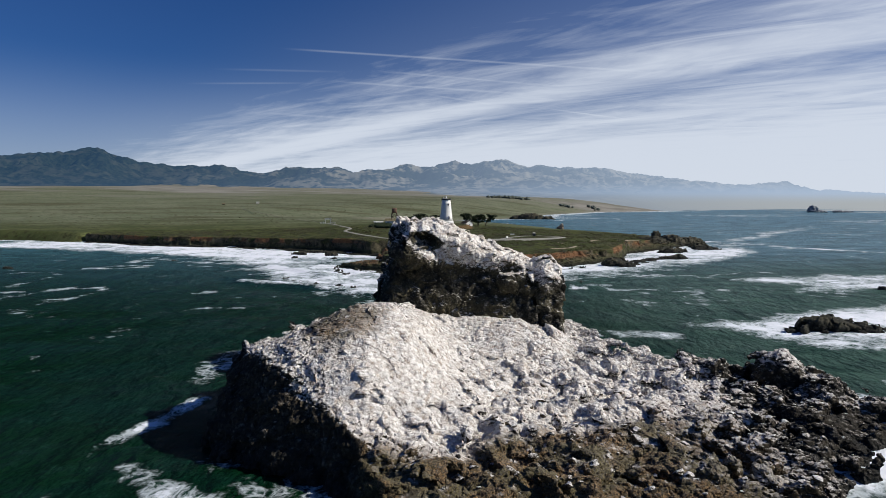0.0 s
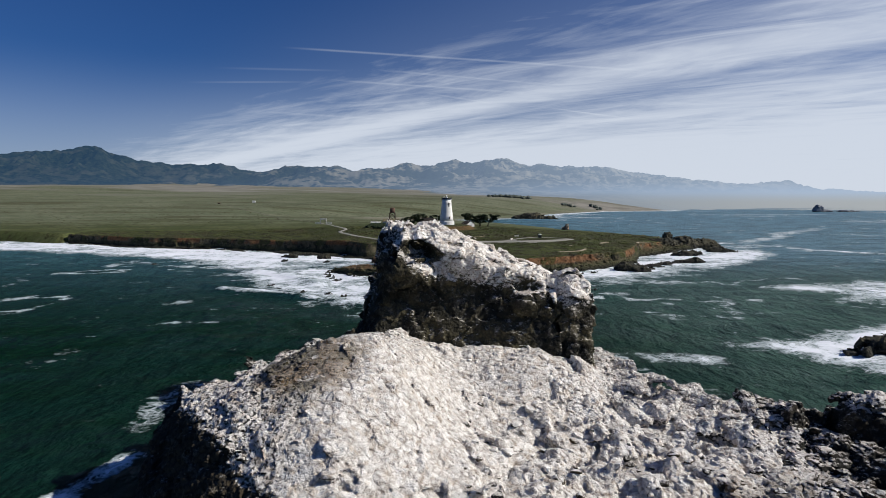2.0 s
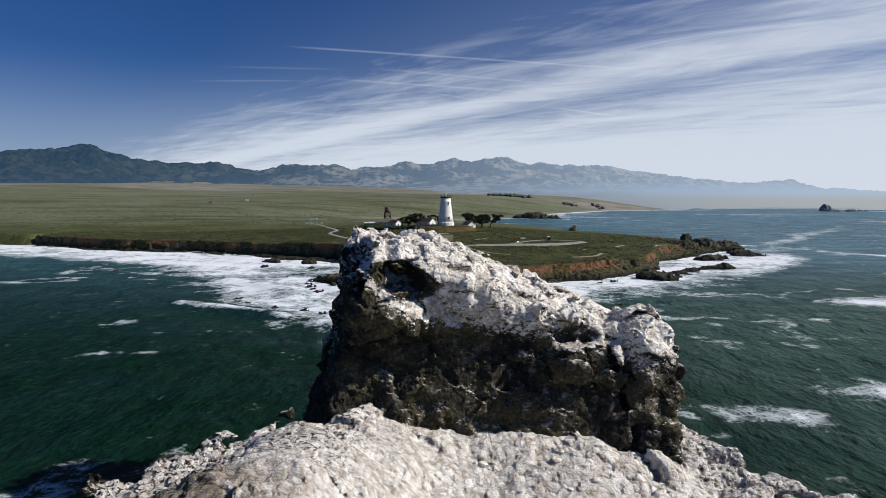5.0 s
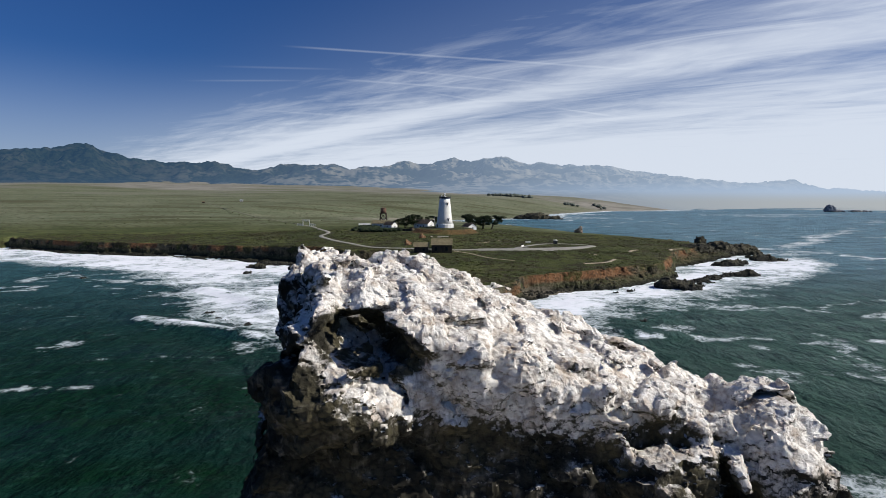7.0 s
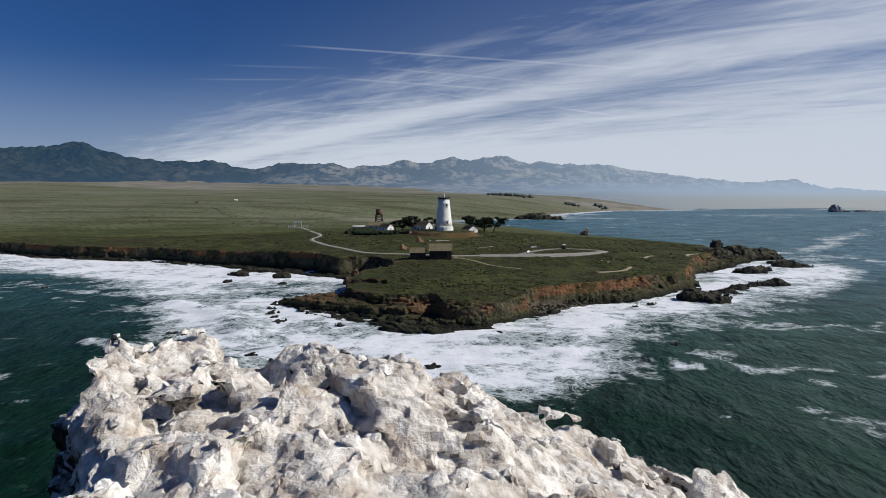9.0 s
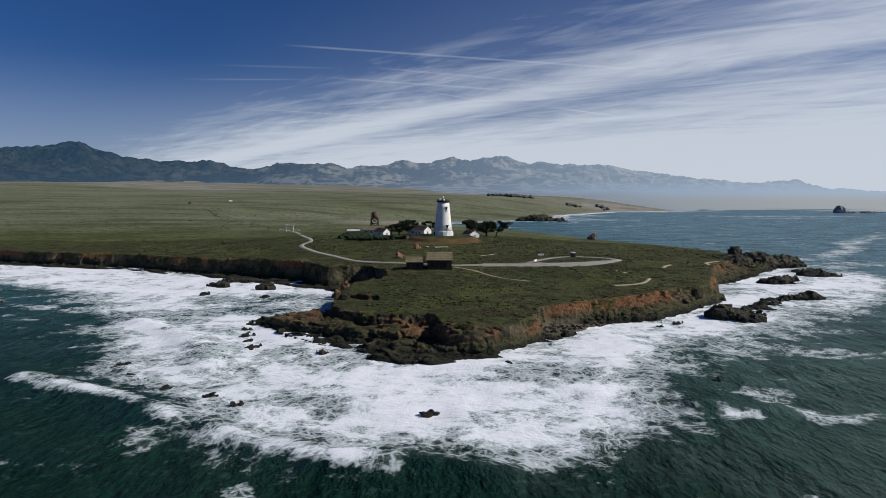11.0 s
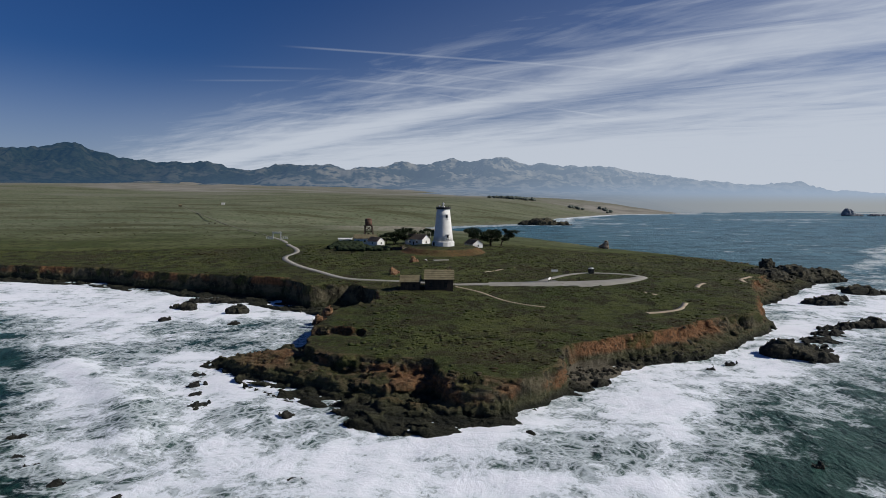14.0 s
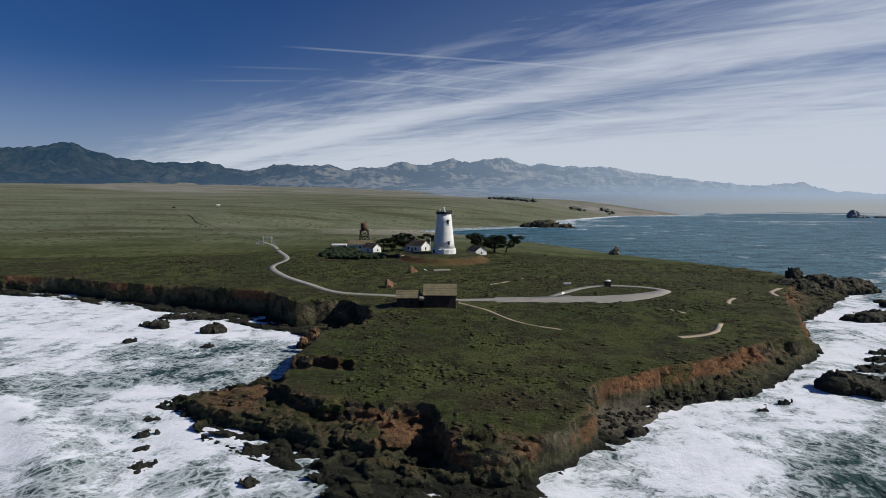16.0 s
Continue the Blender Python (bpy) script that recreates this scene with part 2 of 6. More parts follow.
def solid(v, q, least=0.15):
    """Drops the loose crumbs of a skin: keeps its large connected pieces."""
    lab = np.arange(len(v))
    e0, e1 = q[:, (0, 1, 2)].ravel(), q[:, (1, 2, 3)].ravel()
    for _ in range(60):
        a, b = lab[e0], lab[e1]
        if not (a != b).any():
            break
        np.minimum.at(lab, np.maximum(a, b), np.minimum(a, b))
        for _ in range(4):
            lab = lab[lab]
    count = np.bincount(lab, minlength=len(v))
    good = count[lab] >= least * count.max()
    index = np.cumsum(good) - 1
    return v[good], index[q[good[q[:, 0]]]]


def carve(x0, x1, y0, y1, z0, z1, step, rough, detail, reach):
    """Samples a solid: the coarse shape everywhere, the fine shape only near its skin."""
    gx, gy, gz = (np.arange(a, b + step, step, dtype=np.float32) for a, b in ((x0, x1), (y0, y1), (z0, z1)))
    f = rough(gx, gy, gz).astype(np.float32)
    at = np.nonzero(np.abs(f) < reach)
    f[at] = detail(gx[at[0]], gy[at[1]], gz[at[2]], f[at])
    return solid(*nets(f, (x0, y0, z0), step))


def refine(v, q):
    """Each quad cut into four."""
    n, m = len(v), len(q)
    e = np.stack([q, np.roll(q, -1, 1)], -1).reshape(-1, 2)
    e.sort(axis=1)
    key, back = np.unique(e[:, 0].astype(np.int64) * n + e[:, 1], return_inverse=True)
    mid = (v[key // n] + v[key % n]) / 2
    side = back.reshape(m, 4) + n
    heart = np.arange(m) + n + len(mid)
    cut = [np.stack([q[:, k], side[:, k], heart, side[:, k - 1]], -1) for k in range(4)]
    return np.concatenate([v, mid, v[q].mean(1)]), np.concatenate(cut)


def normals(v, q):
    nrm = np.cross(v[q[:, 2]] - v[q[:, 0]], v[q[:, 3]] - v[q[:, 1]])
    out = np.zeros_like(v)
    for k in range(4):
        for ax in range(3):
            out[:, ax] += np.bincount(q[:, k], nrm[:, ax], len(v))
    return out / np.maximum(np.linalg.norm(out, axis=1), 1e-9)[:, None]


def weather(v, q, size, much, seed, apart=1.0):
    """Cuts a skin finer and breaks it into small angular blocks; also gives how near each point is to a joint."""
    v, q = refine(v, q)
    x, y, z = v.T
    d, who, flat = cells(x + 0.25 * size * vnoise(x / size, y / size, z / size, seed), y, z * 1.15, size, seed)
    k = much(x, y, z) if callable(much) else much
    push = 0.16 * apart * size * (who - 0.5) + 0.34 * flat - 0.14 * apart * size * np.exp(-d * 7 / size) + 0.14 * apart * size * fbm(x, y, z, size * 0.6, 3, seed + 9, 0.6, True)
    return v + normals(v, q) * (k * push)[:, None], q, np.exp(-d * 4.5 / size)


def part(name, bm, material, parent=None, label="", smooth=False):
    """One mesh object under a thing, or a thing of one mesh."""
    bmesh.ops.recalc_face_normals(bm, faces=bm.faces[:])
    me = bpy.data.meshes.new(name)
    bm.to_mesh(me)
    bm.free()
    me.materials.append(material)
    if smooth:
        me.polygons.foreach_set("use_smooth", [True] * len(me.polygons))
    ob = new(name, me)
    if parent is not None:
        ob.parent = parent
    return tagged(ob, label)


def box(x0, x1, y0, y1, z0, z1, bevel=0.0, bm=None):
    bm = bm or bmesh.new()
    made = bmesh.ops.create_cube(bm, size=1.0, matrix=Matrix.Translation(((x0 + x1) / 2, (y0 + y1) / 2, (z0 + z1) / 2)) @ Matrix.Diagonal((x1 - x0, y1 - y0, z1 - z0, 1)))
    if bevel:
        edges = list({e for v in made["verts"] for e in v.link_edges})
        bmesh.ops.bevel(bm, geom=edges, offset=bevel, segments=1, affect="EDGES")
    return bm


def tube(points, sides=24, bm=None, cap=True):
    """A turned shape from (radius, height) steps."""
    bm = bm or bmesh.new()
    rings = [[bm.verts.new((r * math.cos(2 * math.pi * i / sides), r * math.sin(2 * math.pi * i / sides), z)) for i in range(sides)] for r, z in points]
    for a, b in zip(rings, rings[1:]):
        for i in range(sides):
            bm.faces.new((a[i], a[(i + 1) % sides], b[(i + 1) % sides], b[i]))
    if cap:
        bm.faces.new(rings[0][::-1])
        bm.faces.new(rings[-1])
    return bm


def rod(a, b, r, sides=6, bm=None):
    """A straight bar between two points."""
    bm = bm or bmesh.new()
    a, b = Vector(a), Vector(b)
    m = Matrix.Translation((a + b) / 2) @ (b - a).to_track_quat("Z", "Y").to_matrix().to_4x4()
    bmesh.ops.create_cone(bm, cap_ends=True, segments=sides, radius1=r, radius2=r, depth=(b - a).length, matrix=m)
    return bm


def thing(name, m, label, category, group="", kind=""):
    ob = new(name)
    ob.matrix_world = m
    return tagged(ob, label, category, group, kind)


# ---- materials ----
def material(name):
    mat = bpy.data.materials.new(name)
    mat.use_nodes = True
    return mat, Nodes(mat.node_tree)


def surface(b, color, rough=0.9, normal=None, spec=0.3, metal=0.0, ior=None):
    node = b.n("ShaderNodeBsdfPrincipled", inputs={"Base Color": color, "Roughness": rough, "Metallic": metal, "Specular IOR Level": spec})
    if ior:
        node.inputs["IOR"].default_value = ior
    if normal is not None:
        b.put(node.inputs["Normal"], normal)
    return node.outputs[0]


def finish(b, shader):
    b.t.links.new(shader, b.n("ShaderNodeOutputMaterial").inputs[0])


def plain(name, color, second=None, size=1.0, rough=0.8, bump=0.3, metal=0.0, stretch=(1, 1, 1), spec=0.3):
    """A paint, wood or stone with two scales of variation."""
    mat, b = material(name)
    pos = b.vscale(b.n("ShaderNodeTexCoord").outputs["Object"], stretch)
    n1, n2 = b.noise(pos, 0.6 / size, 4), b.noise(pos, 5.0 / size, 5, 0.6)
    second = second or tuple(c * 0.72 for c in color)
    f = b.ramp(b.math("ADD", b.math("MULTIPLY", n1, 0.6), b.math("MULTIPLY", n2, 0.4)), 0.36, 0.64)
    rnd = b.n("ShaderNodeObjectInfo").outputs["Random"]
    col = b.mix(f, color, second)
    col = b.mix(b.math("MULTIPLY", rnd, 0.15), col, tuple(c * 0.8 for c in color))
    finish(b, surface(b, col, rough, b.bump(n2, bump, 0.03 * size), spec, metal))
    return mat


def rock_material(name, lime, stone_a, stone_b, stone_c, warm, lo, hi, cracks=0.6, specks=0.7, relief=0.8, dots=0.0, runs=0.30):
    """Craggy stone with a crust of white guano on what faces the sky."""
    mat, b = material(name)
    geo = b.n("ShaderNodeNewGeometry")
    pos = geo.outputs["Position"]
    sep = b.n("ShaderNodeSeparateXYZ", inputs={0: geo.outputs["Normal"]})
    place = b.n("ShaderNodeSeparateXYZ", inputs={0: pos})
    n1, n2, n3 = b.noise(pos, 0.16, 4), b.noise(pos, 0.9, 5, 0.6), b.noise(pos, 4.5, 5, 0.65)
    drip = b.noise(b.vscale(pos, (1.1, 1.1, 0.12)), 1.0, 4, 0.6)
    blocks = b.voro(pos, 0.75, "DISTANCE_TO_EDGE")
    g = b.math("MULTIPLY", sep.outputs[2], 0.55)
    for v, k in ((n1, 0.55), (n2, 0.75), (n3, 0.75), (drip, runs)):
        g = b.math("ADD", g, b.math("MULTIPLY", b.math("SUBTRACT", v, 0.5), k))
    g = b.math("ADD", g, b.attr("lift"))
    crust = b.ramp(g, lo, hi)
    stone = b.mix(b.ramp(n1, 0.38, 0.62), stone_a, stone_b)
    stone = b.mix(b.ramp(b.math("ADD", b.math("MULTIPLY", n2, 0.6), b.math("MULTIPLY", drip, 0.4)), 0.50, 0.68), stone, stone_c)
    stone = b.mix(b.math("MULTIPLY", b.ramp(place.outputs[2], 3.2, 0.6), 0.75), stone, (0.018, 0.019, 0.017))
    white = b.mix(b.ramp(n2, 0.38, 0.66), lime, tuple(c * 0.78 for c in lime))
    white = b.mix(b.math("MULTIPLY", b.ramp(b.noise(pos, 0.75, 6, 0.66), 0.50, 0.66), 0.65), white, warm)
    white = b.mix(b.math("MULTIPLY", b.ramp(n3, 0.53, 0.66), specks), white, (0.19, 0.165, 0.13))
    grime = b.math("MULTIPLY", b.attr("joint"), b.ramp(b.noise(pos, 0.7, 4, 0.6), 0.36, 0.56))
    white = b.mix(b.math("MULTIPLY", grime, 0.68), white, b.mix(n3, (0.30, 0.21, 0.14), (0.16, 0.125, 0.09)))
    stone = b.mix(b.math("MULTIPLY", b.attr("joint"), 0.7), stone, (0.010, 0.010, 0.008))
    col = b.mix(crust, stone, white)
    col = b.mix(b.math("MULTIPLY", b.attr("tan"), b.ramp(b.noise(pos, 0.45, 5, 0.62), 0.30, 0.46)), col, b.mix(b.ramp(n3, 0.42, 0.58), b.mix(b.ramp(n1, 0.45, 0.6), (0.235, 0.150, 0.074), (0.125, 0.104, 0.046)), (0.050, 0.040, 0.024)))
    col = b.mix(b.math("MULTIPLY", b.ramp(b.noise(pos, 2.4, 3, 0.6), 0.545, 0.58), b.math("MULTIPLY", b.attr("fleck"), dots)), col, (0.020, 0.019, 0.016))
    h = b.math("ADD", b.math("MULTIPLY", n3, 0.65), b.math("MULTIPLY", n2, 1.1))
    h = b.math("ADD", h, b.math("MULTIPLY", b.ramp(blocks, 0.0, 0.12), 0.25 * cracks))
    fine = b.noise(pos, 14.0, 4, 0.6)
    nrm = b.bump(fine, 0.35, 0.08, b.bump(h, relief, 0.7))
    finish(b, surface(b, col, 0.92, nrm, 0.2))
    return mat


islet_mat = rock_material("guano rock", (0.85, 0.82, 0.775), (0.026, 0.024, 0.019), (0.075, 0.058, 0.036), (0.22, 0.195, 0.155), (0.52, 0.43, 0.34), 0.18, 0.46, 0.5, 0.32, 0.70, 0.95)
cap_mat = rock_material("guano cap", (0.92, 0.885, 0.825), (0.024, 0.023, 0.017), (0.090, 0.078, 0.044), (0.220, 0.200, 0.158), (0.47, 0.365, 0.27), 0.04, 0.42, 0.45, 0.24, 0.55, 0.0, 0.62)
reef_mat = rock_material("reef rock", (0.20, 0.19, 0.16), (0.026, 0.027, 0.021), (0.066, 0.060, 0.038), (0.125, 0.112, 0.076), (0.14, 0.10, 0.06), 0.55, 0.9)
# the far rock is greyed and lightened: haze put into its base colours
far_mat = rock_material("hazed far rock", (0.34, 0.36, 0.38), (0.20, 0.22, 0.25), (0.24, 0.25, 0.26), (0.28, 0.28, 0.27), (0.26, 0.25, 0.22), 0.5, 0.9)
ochre_mat = rock_material("ochre rock", (0.36, 0.30, 0.22), (0.16, 0.09, 0.05), (0.22, 0.12, 0.06), (0.26, 0.19, 0.12), (0.25, 0.15, 0.08), 0.35, 0.7)

# headland: scrub on the flat, ochre soil under the brink, dark rock below
head_mat, b = material("headland")
geo = b.n("ShaderNodeNewGeometry")
pos = geo.outputs["Position"]
place = b.n("ShaderNodeSeparateXYZ", inputs={0: pos})
n1, n2, n3 = b.noise(pos, 0.022, 4), b.noise(pos, 0.16, 5, 0.6), b.noise(pos, 0.9, 5, 0.65)
n4 = b.noise(pos, 3.5, 4, 0.65)
green = b.mix(b.ramp(n1, 0.35, 0.62), (0.046, 0.060, 0.015), (0.082, 0.094, 0.027))
green = b.mix(b.ramp(n2, 0.42, 0.60), green, (0.030, 0.029, 0.012))
green = b.mix(b.math("MULTIPLY", b.ramp(b.noise(b.vscale(pos, (0.6, 1.3, 1)), 0.055, 5, 0.6), 0.50, 0.62), 0.7), green, (0.048, 0.037, 0.020))
green = b.mix(b.ramp(n3, 0.50, 0.72), green, (0.108, 0.122, 0.038))
green = b.mix(b.math("MULTIPLY", b.ramp(n4, 0.50, 0.70), 0.75), green, (0.022, 0.025, 0.011))
earth = b.mix(b.ramp(n3, 0.35, 0.65), (0.27, 0.135, 0.064), (0.13, 0.072, 0.038))
earth = b.mix(b.math("MULTIPLY", b.ramp(n4, 0.5, 0.7), 0.6), earth, (0.10, 0.060, 0.034))
rock = b.mix(b.ramp(n2, 0.40, 0.60), (0.026, 0.025, 0.017), (0.130, 0.114, 0.072))
rock = b.mix(b.math("MULTIPLY", b.ramp(n3, 0.52, 0.68), 0.7), rock, (0.190, 0.162, 0.108))
nz = b.n("ShaderNodeSeparateXYZ", inputs={0: geo.outputs["Normal"]}).outputs[2]
crown_f = b.math("ADD", nz, b.math("MULTIPLY", b.math("SUBTRACT", n3, 0.5), 0.9))
tops = b.mix(b.ramp(n2, 0.45, 0.55), (0.150, 0.106, 0.060), (0.058, 0.058, 0.026))
rock = b.mix(b.math("MULTIPLY", b.ramp(crown_f, 0.45, 0.75), b.ramp(place.outputs[2], 1.2, 3.0)), rock, tops)
rock = b.mix(b.math("MULTIPLY", b.ramp(n4, 0.55, 0.7), 0.45), rock, (0.026, 0.028, 0.016))
rock = b.mix(b.math("MULTIPLY", b.ramp(b.math("ADD", place.outputs[2], b.math("MULTIPLY", n2, 2.0)), 5.6, 3.6), 0.65), rock, b.mix(b.ramp(n3, 0.42, 0.6), (0.040, 0.046, 0.020), (0.074, 0.078, 0.040)))
rock = b.mix(b.math("MULTIPLY", b.ramp(place.outputs[2], 2.4, 0.6), 0.8), rock, (0.016, 0.017, 0.015))
col = b.mix(b.attr("soil"), rock, earth)
col = b.mix(b.attr("sand"), col, b.mix(n4, (0.16, 0.14, 0.10), (0.10, 0.09, 0.07)))
col = b.mix(b.attr("grass"), col, green)
h = b.math("ADD", b.math("MULTIPLY", n3, 1.2), b.math("MULTIPLY", n4, 0.7))
finish(b, surface(b, col, 0.95, b.bump(h, 1.0, 1.0), 0.15))

# the wide coastal plain
plain_mat, b = material("coastal plain")
geo = b.n("ShaderNodeNewGeometry")
pos = geo.outputs["Position"]
place = b.n("ShaderNodeSeparateXYZ", inputs={0: pos})
n1, n2, n3 = b.noise(b.vscale(pos, (0.5, 1.6, 1)), 0.0035, 5), b.noise(b.vscale(pos, (0.6, 1.4, 1)), 0.02, 5, 0.6), b.noise(pos, 0.16, 5, 0.65)
n4 = b.noise(pos, 0.9, 4, 0.65)
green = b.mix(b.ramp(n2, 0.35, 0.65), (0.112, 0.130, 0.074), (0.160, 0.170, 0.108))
green = b.mix(b.math("MULTIPLY", b.ramp(b.noise(b.vscale(pos, (0.5, 1.8, 1)), 0.009, 6, 0.62), 0.48, 0.64), 0.75), green, (0.060, 0.060, 0.026))
green = b.mix(b.math("MULTIPLY", b.ramp(n3, 0.50, 0.64), 0.8), green, (0.044, 0.042, 0.020))
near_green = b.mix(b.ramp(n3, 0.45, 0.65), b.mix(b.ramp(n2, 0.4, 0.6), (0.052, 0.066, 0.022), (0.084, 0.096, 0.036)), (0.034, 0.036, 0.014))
# past the near scrub the green pales, haze put into the colour
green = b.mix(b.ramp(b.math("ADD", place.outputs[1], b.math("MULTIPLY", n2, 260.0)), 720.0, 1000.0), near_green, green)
green = b.mix(b.math("MULTIPLY", b.ramp(n4, 0.55, 0.70), 0.5), green, (0.13, 0.125, 0.065))
# dry grass, greyed and lightened with distance to stand for haze
dry_haze = b.mix(b.ramp(n2, 0.4, 0.6), (0.25, 0.236, 0.206), (0.165, 0.160, 0.132))
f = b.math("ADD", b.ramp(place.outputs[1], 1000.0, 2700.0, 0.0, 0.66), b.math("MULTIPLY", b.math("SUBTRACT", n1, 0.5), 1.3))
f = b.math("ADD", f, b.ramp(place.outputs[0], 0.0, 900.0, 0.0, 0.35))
col = b.mix(b.ramp(f, 0.30, 0.75), green, dry_haze)
dune = b.math("MULTIPLY", b.attr("dune"), b.ramp(n3, 0.40, 0.55))
col = b.mix(dune, col, (0.30, 0.268, 0.222))
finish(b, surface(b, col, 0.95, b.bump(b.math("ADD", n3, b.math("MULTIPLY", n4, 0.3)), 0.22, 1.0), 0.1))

# far hills: chaparral, with kilometres of bright haze mixed in as emission
hill_mat, b = material("far hills")
geo = b.n("ShaderNodeNewGeometry")
pos = geo.outputs["Position"]
place = b.n("ShaderNodeSeparateXYZ", inputs={0: pos})
n1, n2 = b.noise(pos, 0.004, 6, 0.6), b.noise(pos, 0.018, 5, 0.6)
n3 = b.noise(pos, 0.05, 4, 0.6)
wood = b.mix(b.ramp(n3, 0.4, 0.6), (0.008, 0.013, 0.008), (0.026, 0.032, 0.018))
meadow = b.mix(b.ramp(n2, 0.4, 0.6), (0.34, 0.30, 0.22), (0.20, 0.185, 0.13))
col = b.mix(b.math("MULTIPLY", b.ramp(n1, 0.44, 0.54), b.ramp(place.outputs[0], -1700.0, 100.0, 0.10, 1.0)), wood, meadow)
col = b.mix(b.ramp(n2, 0.50, 0.57), col, wood)
# share of painted haze: grows to the right and towards the foot
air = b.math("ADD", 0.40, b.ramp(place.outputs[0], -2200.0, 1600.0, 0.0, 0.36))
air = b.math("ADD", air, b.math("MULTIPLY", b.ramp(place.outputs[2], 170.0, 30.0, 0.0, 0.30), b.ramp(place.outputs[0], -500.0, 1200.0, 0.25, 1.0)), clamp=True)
haze_glow = b.n("ShaderNodeEmission", inputs={"Color": b.mix(b.ramp(place.outputs[0], -2200.0, 2400.0), (0.040, 0.104, 0.205), b.mix(b.ramp(place.outputs[2], 20.0, 90.0), (0.36, 0.385, 0.40), (0.36, 0.45, 0.58))), "Strength": 1.0})
both = b.n("ShaderNodeMixShader", inputs={0: air, 1: surface(b, col, 0.95, None, 0.0), 2: haze_glow.outputs[0]})
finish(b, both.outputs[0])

# sea: dark green water with lace and sheets of foam
sea_mat, b = material("sea water")
pos = b.n("ShaderNodeNewGeometry").outputs["Position"]
place = b.n("ShaderNodeSeparateXYZ", inputs={0: pos})
warp = b.n("ShaderNodeTexNoise", inputs={"Vector": pos, "Scale": 0.05, "Detail": 3.0})
bent = b.n("ShaderNodeVectorMath", operation="ADD", inputs={0: pos, 1: b.vscale(warp.outputs["Color"], (9, 9, 0))})
bent = bent.outputs[0]
f1, f2, f3 = b.noise(bent, 0.045, 4, 0.55), b.noise(bent, 0.20, 6, 0.62, 0.15), b.noise(bent, 1.2, 5, 0.65, 0.1)
lace = b.math("ABSOLUTE", b.math("SUBTRACT", b.noise(bent, 0.30, 5, 0.6, 0.5), 0.5))
lace = b.ramp(lace, 0.0, 0.085, 1.0, 0.0)
mask = b.attr("foam")
level = b.math("ADD", mask, b.math("MULTIPLY", b.math("SUBTRACT", f1, 0.5), 1.1))
level = b.math("ADD", level, b.math("MULTIPLY", b.math("SUBTRACT", f2, 0.5), 1.1))
level = b.math("ADD", level, b.math("MULTIPLY", b.math("SUBTRACT", f3, 0.5), 0.50))
sheet = b.ramp(level, 0.50, 0.72)
cellular = b.ramp(b.voro(b.n("ShaderNodeVectorMath", operation="ADD", inputs={0: bent, 1: b.vscale(b.n("ShaderNodeTexNoise", inputs={"Vector": pos, "Scale": 0.35, "Detail": 3.0}).outputs["Color"], (3.0, 3.0, 0))}).outputs[0], 0.30, "DISTANCE_TO_EDGE"), 0.0, 0.16, 1.0, 0.0)
webs = b.math("MULTIPLY", b.math("MAXIMUM", b.math("MULTIPLY", lace, 0.8), cellular), b.ramp(level, 0.24, 0.50))
foam = b.math("MAXIMUM", sheet, b.math("MULTIPLY", webs, 0.75), clamp=True)
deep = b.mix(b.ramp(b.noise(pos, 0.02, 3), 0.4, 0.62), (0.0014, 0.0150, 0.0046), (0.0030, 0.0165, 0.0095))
# paler and bluer with distance: haze over the water put into its colour
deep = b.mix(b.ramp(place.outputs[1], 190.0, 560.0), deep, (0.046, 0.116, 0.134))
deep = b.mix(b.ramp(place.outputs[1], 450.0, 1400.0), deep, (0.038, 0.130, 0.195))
# paler still to the sunny right: glitter and haze painted in
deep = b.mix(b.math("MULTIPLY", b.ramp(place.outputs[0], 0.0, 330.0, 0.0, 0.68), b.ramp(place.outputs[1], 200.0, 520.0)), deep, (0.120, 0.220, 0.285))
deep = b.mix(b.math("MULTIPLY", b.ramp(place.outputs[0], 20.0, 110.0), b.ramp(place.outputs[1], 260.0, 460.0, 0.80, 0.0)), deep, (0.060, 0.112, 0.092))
drift = b.noise(b.vscale(bent, (0.5, 1.5, 1)), 0.045, 6, 0.65)
deep = b.mix(b.ramp(drift, 0.40, 0.62, 0.0, 0.45), deep, (0.004, 0.022, 0.020))
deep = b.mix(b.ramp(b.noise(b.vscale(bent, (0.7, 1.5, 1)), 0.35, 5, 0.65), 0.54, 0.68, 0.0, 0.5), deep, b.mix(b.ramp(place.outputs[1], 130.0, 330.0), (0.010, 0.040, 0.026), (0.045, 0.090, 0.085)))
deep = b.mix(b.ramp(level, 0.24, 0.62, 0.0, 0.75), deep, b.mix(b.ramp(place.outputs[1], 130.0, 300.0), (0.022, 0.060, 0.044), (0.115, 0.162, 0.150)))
w1, w2, w3 = b.noise(b.vscale(pos, (1.0, 0.55, 1)), 0.10, 4, 0.6), b.noise(b.vscale(pos, (1.0, 0.6, 1)), 0.5, 5, 0.6), b.noise(pos, 2.6, 4, 0.6)
hh = b.math("ADD", b.math("MULTIPLY", w1, 3.6), b.math("ADD", b.math("MULTIPLY", w2, 1.0), b.math("MULTIPLY", w3, 0.20)))
nrm = b.bump(hh, 1.0, 1.35)
gloss = b.math("MULTIPLY", b.n("ShaderNodeFresnel", inputs={"IOR": 1.33, "Normal": nrm}).outputs[0], b.ramp(place.outputs[1], 120.0, 420.0, 0.13, 0.34))
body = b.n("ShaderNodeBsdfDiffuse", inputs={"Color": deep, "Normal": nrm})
shine = b.n("ShaderNodeBsdfGlossy", inputs={"Color": (1, 1, 1), "Roughness": 0.16, "Normal": nrm})
